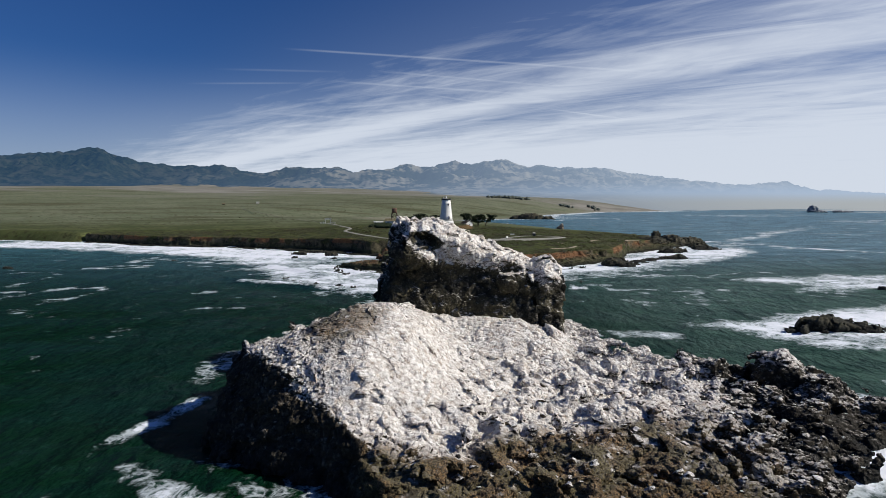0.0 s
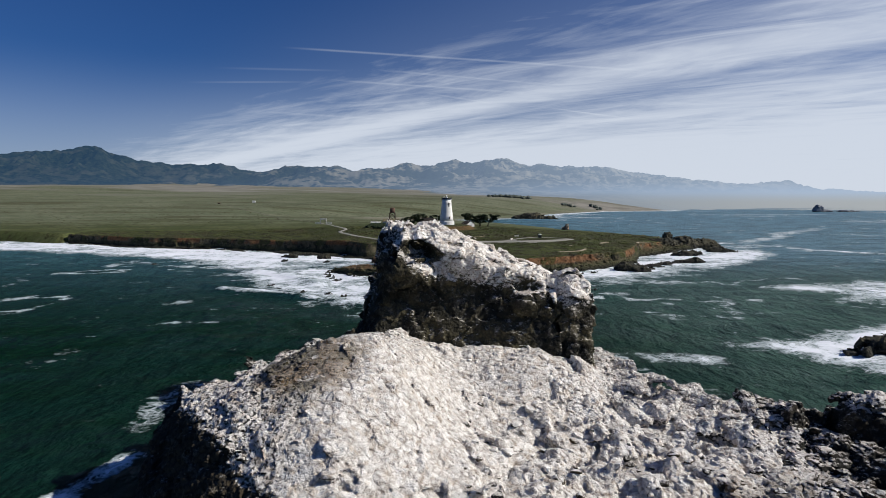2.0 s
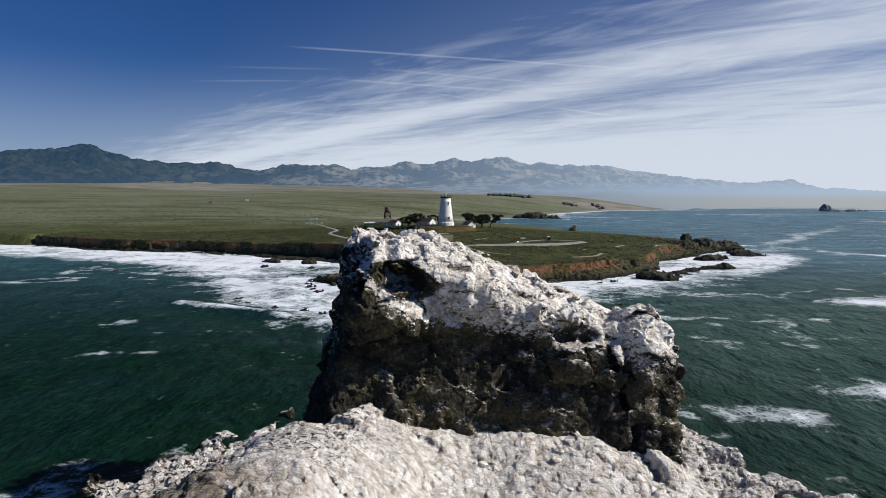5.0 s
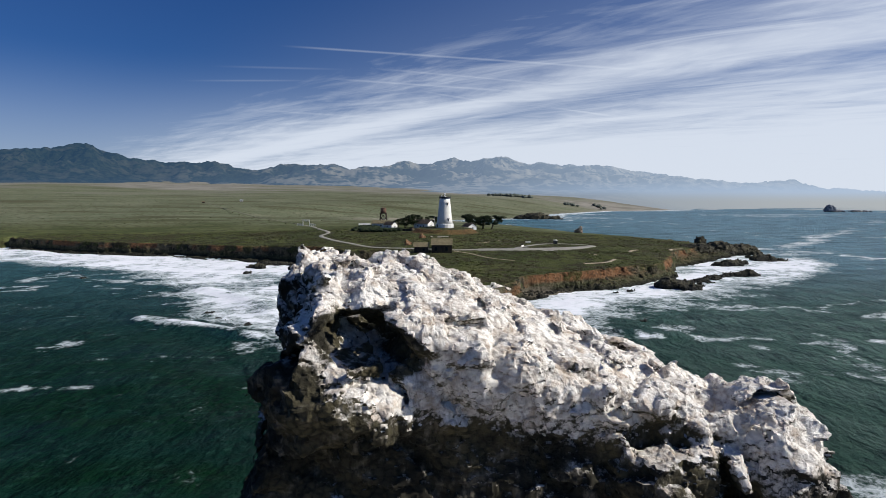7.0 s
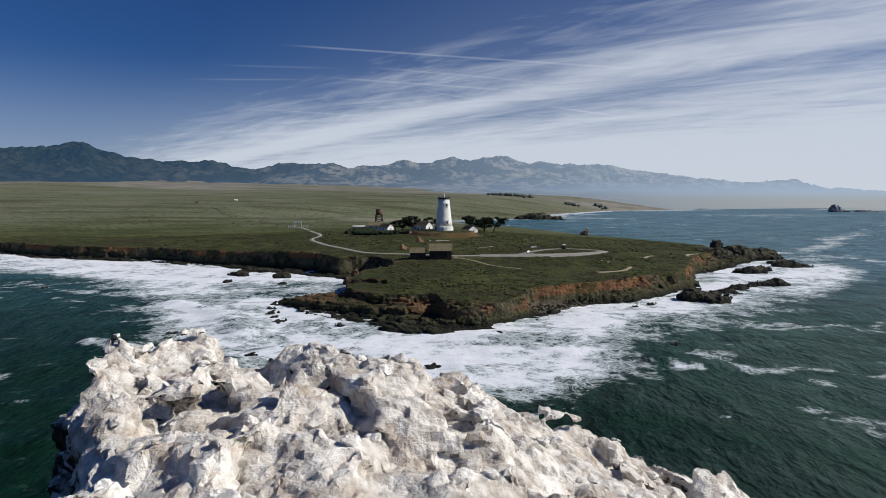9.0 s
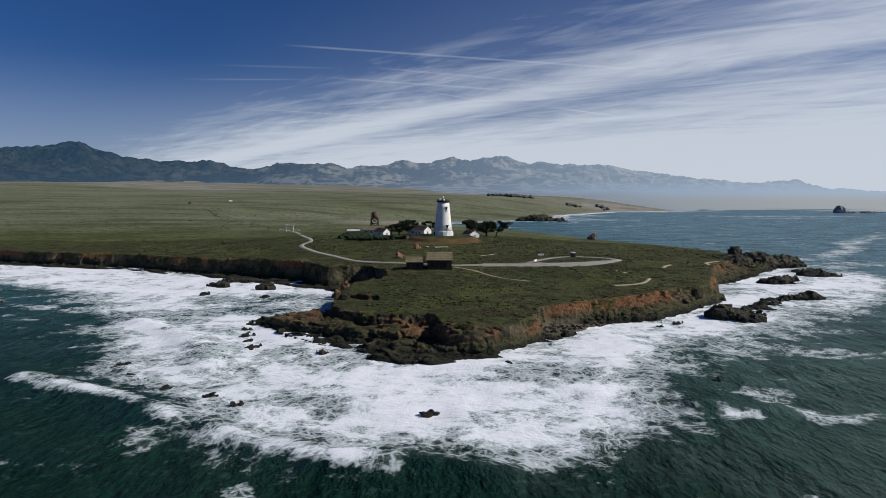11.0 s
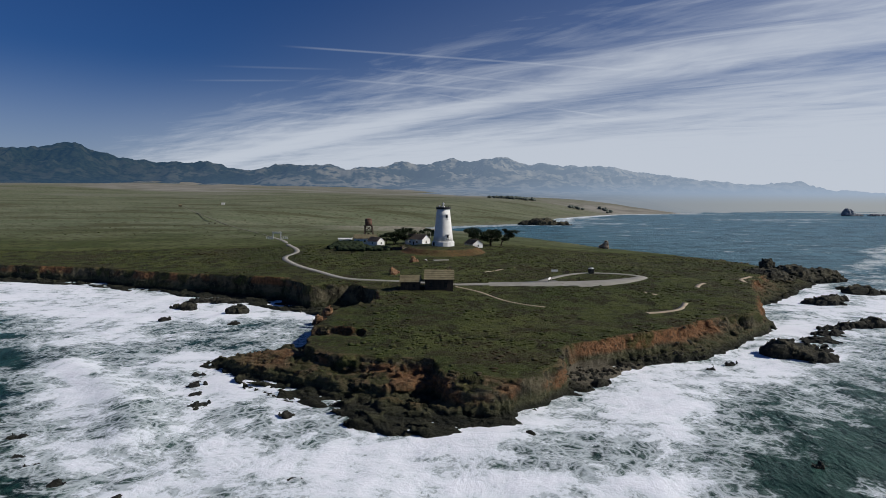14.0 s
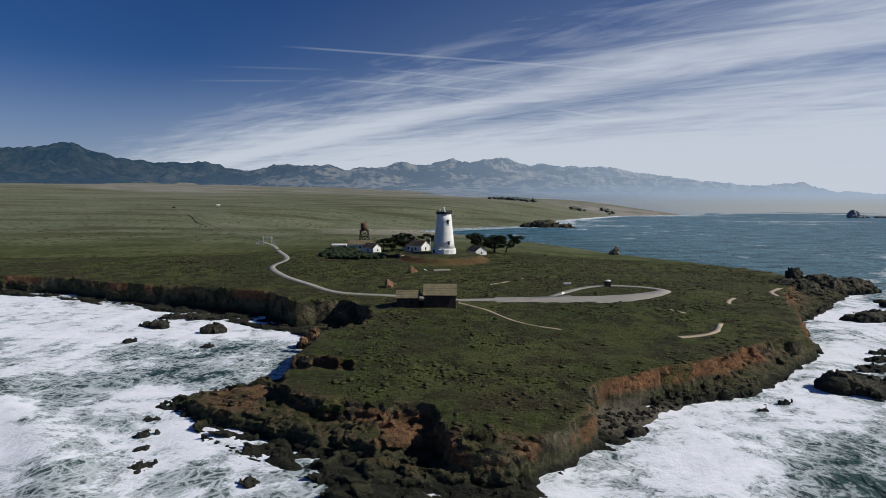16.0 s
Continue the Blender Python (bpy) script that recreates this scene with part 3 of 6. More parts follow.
water = b.n("ShaderNodeMixShader", inputs={0: gloss, 1: body.outputs[0], 2: shine.outputs[0]}).outputs[0]
froth_n = b.bump(b.math("ADD", b.math("MULTIPLY", f3, 0.5), b.math("MULTIPLY", f2, 1.5)), 0.55, 0.5)
froth = surface(b, b.mix(b.ramp(level, 0.5, 0.95), (0.60, 0.66, 0.69), (0.80, 0.82, 0.87)), 0.8, froth_n, 0.2)
finish(b, b.n("ShaderNodeMixShader", inputs={0: foam, 1: water, 2: froth}).outputs[0])

white_mat = plain("white paint", (0.80, 0.79, 0.76), (0.66, 0.65, 0.61), 2.0, 0.6, 0.15)
black_mat = plain("black iron", (0.025, 0.025, 0.028), None, 1.0, 0.5, 0.2)
glass_mat = plain("dark window glass", (0.02, 0.025, 0.03), None, 1.0, 0.1, 0.0, spec=0.5)
weathered_mat = plain("weathered brown boards", (0.060, 0.046, 0.034), (0.035, 0.028, 0.022), 1.0, 0.9, 0.6, stretch=(4, 4, 0.3))
khaki_mat = plain("khaki shingles", (0.20, 0.17, 0.10), (0.13, 0.11, 0.065), 1.0, 0.95, 0.6)
brown_roof_mat = plain("brown shingles", (0.13, 0.10, 0.075), (0.085, 0.068, 0.052), 1.0, 0.95, 0.5)
rust_mat = plain("rusty tank", (0.17, 0.095, 0.065), (0.10, 0.062, 0.045), 1.0, 0.85, 0.4, stretch=(1, 1, 0.3))
timber_mat = plain("old timber", (0.075, 0.055, 0.040), (0.045, 0.034, 0.026), 0.6, 0.9, 0.4)
road_mat = plain("pale asphalt", (0.31, 0.295, 0.26), (0.23, 0.218, 0.19), 3.0, 0.95, 0.3)
sand_mat = plain("sandy trail", (0.42, 0.34, 0.25), (0.30, 0.24, 0.17), 2.0, 0.95, 0.4)
bark_mat = plain("cypress bark", (0.085, 0.065, 0.048), (0.045, 0.035, 0.028), 0.5, 0.95, 0.8, stretch=(3, 3, 0.4))

leaf_mat, b = material("cypress needles")
geo = b.n("ShaderNodeNewGeometry")
n1 = b.noise(geo.outputs["Position"], 1.3, 4)
col = b.mix(geo.outputs["Random Per Island"], (0.010, 0.018, 0.009), (0.026, 0.036, 0.016))
col = b.mix(b.ramp(n1, 0.45, 0.7), col, (0.030, 0.040, 0.018))
finish(b, surface(b, col, 0.9, None, 0.15))

# distant trees: grey-green lightened so the colour carries the haze
grove_mat = plain("hazed grove foliage", (0.095, 0.110, 0.090), (0.070, 0.085, 0.070), 6.0, 0.95, 0.5)

scrub_mat, b = material("coastal scrub")
geo = b.n("ShaderNodeNewGeometry")
n1 = b.noise(geo.outputs["Position"], 0.05, 3)
n2 = b.noise(geo.outputs["Position"], 5.0, 4)
col = b.mix(geo.outputs["Random Per Island"], (0.038, 0.050, 0.014), (0.066, 0.080, 0.024))
col = b.mix(b.ramp(n1, 0.45, 0.62), col, (0.060, 0.046, 0.026))
col = b.mix(b.math("MULTIPLY", b.ramp(n2, 0.45, 0.65), 0.6), col, (0.022, 0.024, 0.012))
finish(b, surface(b, col, 0.95, b.bump(n2, 0.8, 0.2), 0.1))

# ---- plan of the coast ----
COAST = [(-700, 662), (-389, 572), (-312, 545), (-241, 513), (-182, 498), (-124, 476), (-108, 461), (-80, 442), (-55, 429),
         (-44, 420), (-40, 403), (-40, 377), (-48, 371), (-66, 354), (-55, 344), (-47, 333), (-38, 327), (-28, 321), (-22, 316),
         (-18, 310), (-9, 306), (-2, 305.5), (4, 306.5), (9, 309), (14, 309.5), (19, 305), (20.5, 307), (18.5, 312),
         (17.5, 318), (21, 322), (26, 329.5), (35, 331), (42, 339), (51, 352), (59, 357), (68, 360), (76, 363.5), (84, 368), (96, 381), (119, 403), (136, 449), (152, 462), (166, 474), (190, 500), (215, 530),
         (222, 558), (200, 590), (150, 640), (125, 680), (90, 740), (40, 800)]
FAR_SHORE = [(-30, 870), (-90, 945), (-46, 1000), (15, 1130), (140, 1240), (215, 1245), (298, 1600), (520, 1960), (820, 2150),
             (990, 2500), (1465, 2730), (2050, 3000), (5200, 4300), (5200, 5200), (-5200, 5200), (-5200, 1900), (-1700, 960)]
LAND = COAST + FAR_SHORE
BRINK = [(-700, 670), (-389, 581), (-312, 554), (-241, 522), (-190, 512), (-153, 495), (-121, 482), (-90, 467), (-70, 459),
         (-54, 438), (-39, 442), (-26, 431), (-23, 414), (-25, 404), (-35, 396), (-37, 381), (-39, 370), (-21.5, 363.5), (-20.5, 357), (-37, 359),
         (-34.5, 346), (-25, 338.5), (-11, 336), (-1, 335), (1, 325), (6.6, 322.3), (17.6, 320.4), (23.6, 327), (28.4, 332), (32, 343), (37, 351.5), (44, 355),
         (59, 362), (72, 370), (91, 386), (108, 394), (126, 425),
         (136, 452), (150, 480), (172, 508), (192, 535), (188, 570), (150, 625), (118, 680), (84, 738), (34, 796)]
TOP = BRINK + [(-38, 866), (-104, 945), (-58, 1008), (3, 1140), (130, 1262), (190, 1270)] + FAR_SHORE[6:]
LEDGE = [(-62, 353), (-52, 345), (-42, 338.5), (-32, 333), (-24, 330), (-18, 327), (-12, 324.5), (-7, 326), (-2, 328), (1, 325), (2, 318), (7, 315), (13, 314.5),
         (17.5, 317), (21, 322), (24, 329), (12, 345), (-20, 352), (-44, 358)]
BLUFF = [(0.5, 330), (1.5, 319.5), (7, 316.5), (13, 316), (17.5, 318.5), (21, 323), (22, 330)]
level = Lay([(20, 345, 7.5), (-35, 375, 8.2), (0, 434, 10.3), (92, 451, 11.5), (86, 402, 8.5), (-80, 502, 12.6), (165, 505, 6),
             (195, 535, 6.5), (65, 452, 12), (0, 541, 15.5), (-137, 702, 14), (-190, 535, 8.5), (-320, 570, 8), (40, 610, 15),
             (125, 600, 9.5), (-60, 600, 15.3), (-300, 800, 16), (120, 670, 8), (-120, 490, 9), (50, 375, 8.2), (-700, 690, 9),
             (0, 375, 8.8), (-45, 455, 10.5), (0, 900, 12)])
ROAD = [(6, 439), (-18, 447), (-41, 455), (-58, 474), (-73, 493), (-83, 512), (-88, 530), (-87, 550), (-92, 570), (-104, 600),
        (-120, 643), (-140, 682)]
TRACK = [(-140, 682), (-160, 720), (-217, 818), (-320, 1000), (-457, 1242)]
LOOP = [(6, 438.5), (24, 438.5), (38, 438.5), (50, 438.5), (62, 439.5), (74, 444), (85, 452), (90, 459), (86, 465.5), (76, 468), (66, 466.5), (56, 459.5), (48, 451), (42, 444)]
TRAIL = [(6, 434), (14, 424), (18, 416), (22.5, 407), (29, 400), (36, 396)]
SPUR = [(69, 390), (77, 393), (84, 399), (89, 408)]
POINT_TRAIL = [(162, 503), (152, 490), (145, 480), (141, 467)]
STUB = [(106, 438), (109, 444), (115, 452)]
YARD = [(-48, 572), (-30, 560), (-18, 562), (-6, 568)]


def ground_height(x, y):
    """The lie of the land, without cliffs."""
    x, y = np.asarray(x, float), np.asarray(y, float)
    near = level(np.clip(x, -700, 300), np.clip(y, 300, 900))
    tilt = np.clip(0.80 - x / 3400, 0.12, 1.2)
    far = 14 + np.maximum(0, y - 800) * 0.037 * tilt + 6 * fbm(x, y, 0 * x, 420, 3, 5) * sstep(y, 900, 1600) + 9 * fbm(x, y, 0 * x, 520, 4, 6) * sstep(y, 1700, 2300)
    z = near + (far - near) * sstep(y, 700, 1000)
    r = np.hypot(x - 1, y - 544)
    z = z + 2.7 * sstep(r, 25, 19.5) * (1 - 0) + 0 * z
    return z


def spread(start, step, grow, end):
    """Grid lines that widen with distance."""
    out, s = [start], step
    while out[-1] < end:
        s *= grow
        out.append(out[-1] + s)
    return out


# ---- sea ----
xs = np.array([-v for v in spread(110, 1.4, 1.035, 5200)[::-1]] + list(np.arange(-108.6, 109, 1.4)) + spread(110, 1.4, 1.035, 5200))
ys = np.array([-v for v in spread(-60, 2, 1.2, 3000)[::-1]] + list(np.arange(62, 330, 1.4)) + spread(330, 1.5, 1.013, 5200))
X, Y = np.meshgrid(xs, ys, indexing="ij")
ISLET = [(-36, 91), (-39, 101), (-38, 112), (-31, 126), (-19, 138), (-19, 158), (-8, 166), (20, 164), (33, 154), (35, 138), (50, 135),
         (62, 135), (68, 131), (82, 124), (88, 117), (82, 107), (70, 97), (60, 87), (45, 76), (20, 64), (2, 57), (-7, 66), (-13, 75), (-20, 80), (-29, 84)]
SURF = [(-58, 283), (-40, 265), (-20, 251), (18, 251), (38, 263), (48, 275), (57, 303), (42, 322), (10, 345), (-40, 350), (-30, 430), (-100, 470), (-180, 505),
        (-260, 530), (-400, 580), (-420, 515), (-270, 468), (-185, 428), (-142, 398), (-128, 380), (-106, 345), (-90, 318), (-72, 296)]
SURF_RIGHT = [(24, 338), (60, 372), (100, 395), (140, 455), (170, 485), (200, 505), (245, 505), (238, 462), (185, 405), (165, 385), (125, 352),
              (85, 338), (66, 318), (44, 308), (24, 312)]
REEF_SURF = [(84, 196), (112, 206), (170, 234), (182, 222), (150, 190), (125, 160), (104, 160), (100, 176)]
APRON = [(18, 300), (34, 292), (62, 297), (92, 318), (128, 345), (160, 380), (140, 385), (100, 360), (60, 340), (30, 320)]
FAR_SURF = [(150, 305), (200, 322), (300, 330), (300, 285), (215, 268), (180, 272)]
land = inside(X, Y, LAND)
isl = inside(X, Y, ISLET)
wob = 7 * fbm(X, Y, 0 * X, 38, 3, 21)
torn = fbm(X, Y, 0 * X, 9, 3, 23)
foam = np.zeros_like(X)
for poly, soft, much in ((SURF, 17, 0.79), (SURF_RIGHT, 13, 0.74), (REEF_SURF, 9, 0.72), (FAR_SURF, 12, 0.72), (APRON, 12, 0.47)):
    foam = np.maximum(foam, much * sstep(inside(X + wob, Y + wob * 0.7, poly), -soft, soft * 0.8))
for line, wide, much in (([(-47, 124), (-51, 110), (-54, 101)], 2.6, 0.66), ([(-47, 92), (-40, 84), (-34, 79)], 3.0, 0.50), ([(286, 522), (305, 490), (330, 470)], 7, 0.75),
                         ([(57, 183), (68, 181)], 6, 0.55), ([(-98, 293), (-68, 279), (-36, 261), (-18, 250.5), (-8, 246)], 3.0, 0.72), ([(-190, 400), (-150, 384)], 4, 0.40),
                         ([(255, 575), (330, 640), (420, 760)], 12, 0.55), ([(-106, 210), (-90, 222), (-74, 226)], 1.6, 0.42),
                         ([(380, 720), (520, 860)], 14, 0.5)):
    foam = np.maximum(foam, much * (0.85 + 0.7 * torn) * sstep(near_line(X + wob * 0.6, Y + wob * 0.6, line), wide * 1.6, wide * 0.3))
foam = np.maximum(foam, 0.70 * sstep(land, -16, -2) * (Y < 660))
calm = sstep(np.hypot((X + 72) / 40, (Y - 394) / 27), 1.25, 0.6) + 0.8 * sstep(np.hypot((X - 30) / 30, (Y - 298) / 10), 1.2, 0.6)
foam = foam * (1 - 0.36 * np.clip(calm, 0, 1)) * (1 - 0.22 * sstep(fbm(X, Y, 0 * X, 34, 3, 49), 0.0, 0.4))
foam = np.maximum(foam, (0.48 + 0.22 * sstep(X, 150, 400)) * sstep(land, -22, -4) * (Y > 660))
foam = np.maximum(foam, 0.70 * sstep(isl, -7, -1) * (X > 40))
foam = np.maximum(foam, 0.55 * sstep(isl, -3.5, -0.5) * (1 - 0.5 * sstep(Y, 108, 98) * sstep(X, 5, -5)))
caps = fbm(X, Y, 0 * X, 26, 3, 44)
foam = np.maximum(foam, 0.36 * sstep(caps, 0.36, 0.60))
trace = np.exp(-(fbm(X, Y, 0 * X, 60, 4, 45) / 0.035) ** 2) * sstep(fbm(X, Y, 0 * X, 90, 2, 46), 0.0, 0.25)
foam = np.maximum(foam, 0.46 * trace)
foam = np.maximum(foam, 0.52 * sstep(fbm(X, Y, 0 * X, 7, 2, 48), 0.68, 0.85))
foam = np.maximum(foam, 0.42 * sstep(fbm(X * 0.6, Y * 1.2, 0 * X, 160, 5, 47, 0.6), -0.02, 0.45) * sstep(Y, 300, 560))
fade = 1 / (1 + np.maximum(0, np.hypot(X, Y - 200) - 500) / 500)
Z = 0.14 * np.sin(0.125 * X + 0.21 * Y + 2.2 * fbm(X, Y, 0 * X, 70, 2, 3)) + 0.55 * fbm(X, Y, 0 * X, 15, 3, 7) + 0.5 * fbm(X, Y, 0 * X, 42, 2, 9)
Z = Z * fade + 0.35 * foam * fbm(X, Y, 0 * X, 5, 2, 13)
front = near_line(X + wob * 0.4, Y + wob * 0.4, [(-110, 302), (-98, 293), (-68, 279), (-36, 261), (-18, 250), (10, 244)])
Z = Z + 1.3 * np.exp(-(front / 4.0) ** 2)
back_wave = near_line(X + wob * 0.3, Y + wob * 0.3, [(-112, 362), (-95, 350), (-72, 330), (-58, 308)])
Z = Z + 1.4 * np.exp(-(back_wave / 5.0) ** 2)
foam = np.maximum(foam, (0.70 + 0.35 * fbm(X, Y, 0 * X, 22, 3, 50)) * np.exp(-(back_wave / 6.0) ** 2))
side_wave = near_line(X, Y, [(54, 276), (62, 273), (70, 275)])
Z = Z + 1.3 * np.exp(-(side_wave / 3.0) ** 2)
foam = np.maximum(foam, 0.55 * np.exp(-(near_line(X, Y, [(58, 271), (63, 270)]) / 2.0) ** 2))
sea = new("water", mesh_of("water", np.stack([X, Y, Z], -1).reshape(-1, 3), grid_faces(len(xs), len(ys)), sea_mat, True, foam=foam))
tagged(sea, "dark green ocean with white surf and foam lace", "sea", kind="structure")

# ---- ground sheet: seabed, plain and everything out to the horizon ----
xs = np.array([-v for v in spread(330, 4, 1.045, 5200)[::-1]] + list(np.arange(-326, 329, 4.0)) + spread(330, 4, 1.045, 5200))
ys = np.array([-v for v in spread(-290, 8, 1.3, 3000)[::-1]] + list(np.arange(296, 900, 4.0)) + spread(900, 4.2, 1.02, 5200))
X, Y = np.meshgrid(xs, ys, indexing="ij")
wob = 5 * fbm(X, Y, 0 * X, 60, 3, 31)
c = inside(X + wob, Y + wob, LAND)
t = inside(X + wob, Y + wob, TOP)
H = ground_height(X, Y)
box_in = np.minimum(np.minimum(X + 344, 240 - X), np.minimum(Y - 292, 604 - Y))
under = 15 * sstep(box_in, -2, 8)
Z = -4 + (H + 4) * sstep(t - under, -9, 2) + 0.5 * fbm(X, Y, 0 * X, 9, 3, 33) * sstep(t, 0, 10) * sstep(Y, 500, 700)
far = sstep(Y, 850, 1000)
Z = np.where(far > 0, Z * (1 - far) + far * (-4 + (H + 4) * sstep(c, -25, 330) ** 0.8), Z)
Z = Z - 2.6 * sstep(box_in, 2, 12)
dune = sstep(np.hypot((X + 20) / 120, (Y - 900) / 120), 1.3, 0.4) * (Y > 700) + sstep(c, 70, 10) * (Y > 900) * (X > -200) * 0.5
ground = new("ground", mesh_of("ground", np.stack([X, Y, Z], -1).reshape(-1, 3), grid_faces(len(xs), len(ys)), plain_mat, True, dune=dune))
tagged(ground, "wide green and tan coastal plain rising inland", "ground", kind="structure")


# ---- headland with its cliffs ----
HX0, HX1, HY0, HY1, STEP = -340.0, 236.0, 298.0, 600.0, 0.7
NEAR = (-74.0, 64.0, 298.0, 372.0)   # the tip of the headland, carved finer


def strike(x, y):
    """Along and across the beds of the rock."""
    return 0.93 * x - 0.37 * y, 0.37 * x + 0.93 * y


def head_maps(gx, gy, step):
    """Heights and zones of the headland over a grid."""
    x, y = np.meshgrid(gx, gy, indexing="ij")
    o = 0 * x
    much = 2.8 + 1.6 * sstep(x, 40, 66)
    wx, wy = much * fbm(x, y, o, 14, 5, 51, 0.62), much * fbm(x, y, o, 14, 5, 61, 0.62)
    wild = 5.5 * fbm(x, y, o, 34, 3, 57) * sstep(x, -60, -90)
    wx, wy = wx + wild, wy + wild
    out, inn = inside(x + wx, y + wy, LAND), inside(x + wx * 0.8, y + wy * 0.8, TOP)
    lie = ground_height(x, y)
    ways = np.minimum.reduce([near_line(x, y, q) - 3.2 for q in (ROAD, LOOP)] + [near_line(x, y, q) - 1.2 for q in (TRAIL, SPUR, POINT_TRAIL, STUB)])
    ways = np.minimum(ways, np.hypot(x - 1, y - 544) - 23)
    scrub = sstep(ways, 0, 3) * sstep(inn, 0.5, 5)
    bumps = 0.42 * fbm(x, y, o, 3.4, 4, 71, 0.60) + 0.45 * np.maximum(0, fbm(x, y, o, 8, 3, 75)) + 0.5 * fbm(x, y, o, 30, 2, 79) - 0.30 * sstep(fbm(x, y, o, 12, 3, 77), 0.15, 0.4)
    al, ac = strike(x, y)
    beds = fbm(al * 0.34, ac, o, 6.0, 5, 83, 0.55, True)
    tip = sstep(np.hypot((x + 18) / 62, (y - 326) / 34), 1.25, 0.95)
    up = inside(x + 0.8 * wx, y + 0.8 * wy, LEDGE)
    rise = 0.3 + np.clip(0.13 * out, 0, 1.5) + 2.1 * sstep(up, -0.7, 0.7) + 0.05 * np.clip(up, 0, 10) + 2.6 * sstep(inside(x + 0.6 * wx, y + 0.6 * wy, BLUFF), -0.8, 0.9)
    low = 1.1 + 1.2 * beds - 1.0 * sstep(x, -44, -58)
    frac = np.clip(out / np.maximum(out - inn, 0.5), 0, 1)
    side = sstep(x, 62, 74)
    low = low * (1 - side) + side * (0.3 + 0.66 * lie * frac ** 0.85 + 0.9 * (beds - 0.2))
    low = low * (1 - tip) + tip * (rise + 0.95 * (beds - 0.2))
    beach = sstep(np.hypot((x - 46) / 22, (y - 345) / 10), 1.2, 0.5)
    low = low * (1 - beach) + beach * (0.3 + 0.12 * np.maximum(out, 0))
    h = -3.5 + (np.maximum(low, -1) + 3.5) * sstep(out, -1.8, 1.3)
    h = h + (lie + bumps * scrub - h) * sstep(inn, -1.5, 0.4)
    crag = sstep(inn, 1.2, -0.6) * sstep(out, -6, 0) * (1 - 0.85 * beach)
    edge = np.minimum.reduce([x - HX0, HX1 - x, y - HY0 + 8, HY1 - y])
    h = h - 1.0 * sstep(edge, 8, 0)
    ga, gb = np.gradient(h, step)
    lean = 1 / np.sqrt(1 + np.minimum(ga ** 2 + gb ** 2, 9))
    return dict(x=x, y=y, h=h.astype(np.float32), crag=crag.astype(np.float32), lean=lean.astype(np.float32), inn=inn, out=out, lie=lie, ways=ways, tip=tip)


def carve_head(x0, x1, y0, y1, step, maps, hole=None):
    h, lean, crag = maps["h"], maps["lean"], maps["crag"]
    if hole:
        h = np.where((maps["x"] > hole[0]) & (maps["x"] < hole[1]) & (maps["y"] > hole[2]) & (maps["y"] < hole[3]), -9, h)

    def rough(x, y, z):
        n, m = len(x), len(y)
        return (h[:n, :m, None] - z[None, None, :]) * lean[:n, :m, None]

    def fine(x, y, z, f):
        i, j = np.rint((x - x0) / step).astype(int), np.rint((y - y0) / step).astype(int)
        k = crag[i, j]
        on = np.nonzero((k > 0.02) & (f > -8))[0]
        xx, yy, zz = x[on], y[on], z[on]
        al, ac = strike(xx, yy)
        d, who, flat = cells(al * 0.6 + 0.7 * vnoise(xx * 0.5, yy * 0.5, zz * 0.5, 90), ac, zz * 1.2, 3.6, 91)
        d2, who2, flat2 = cells(xx, yy, zz, 1.3, 93)
        add = 0.8 * fbm(al * 0.45, ac, zz * 0.7, 5.5, 5, 95, 0.58, True) - 0.35 + 0.45 * (who - 0.5) + 0.34 * flat + 0.16 * (who2 - 0.5) + 0.36 * flat2 - 0.40 * np.exp(-d * 2.4)
        bed = zz * 1.5 + 0.30 * ac + 1.2 * vnoise(xx * 0.12, yy * 0.12, zz * 0.12, 97)
        add = add + 0.14 * np.abs((bed % 2.0) - 1.0) * 2 - 0.14
        f = f.copy()
        f[on] += (add * k[on]).astype(np.float32)
        return f

    return carve(x0, x1, y0, y1, -1.6, 21.5 if hole else 14.0, step, rough, fine, 3.0 if hole else 2.2)


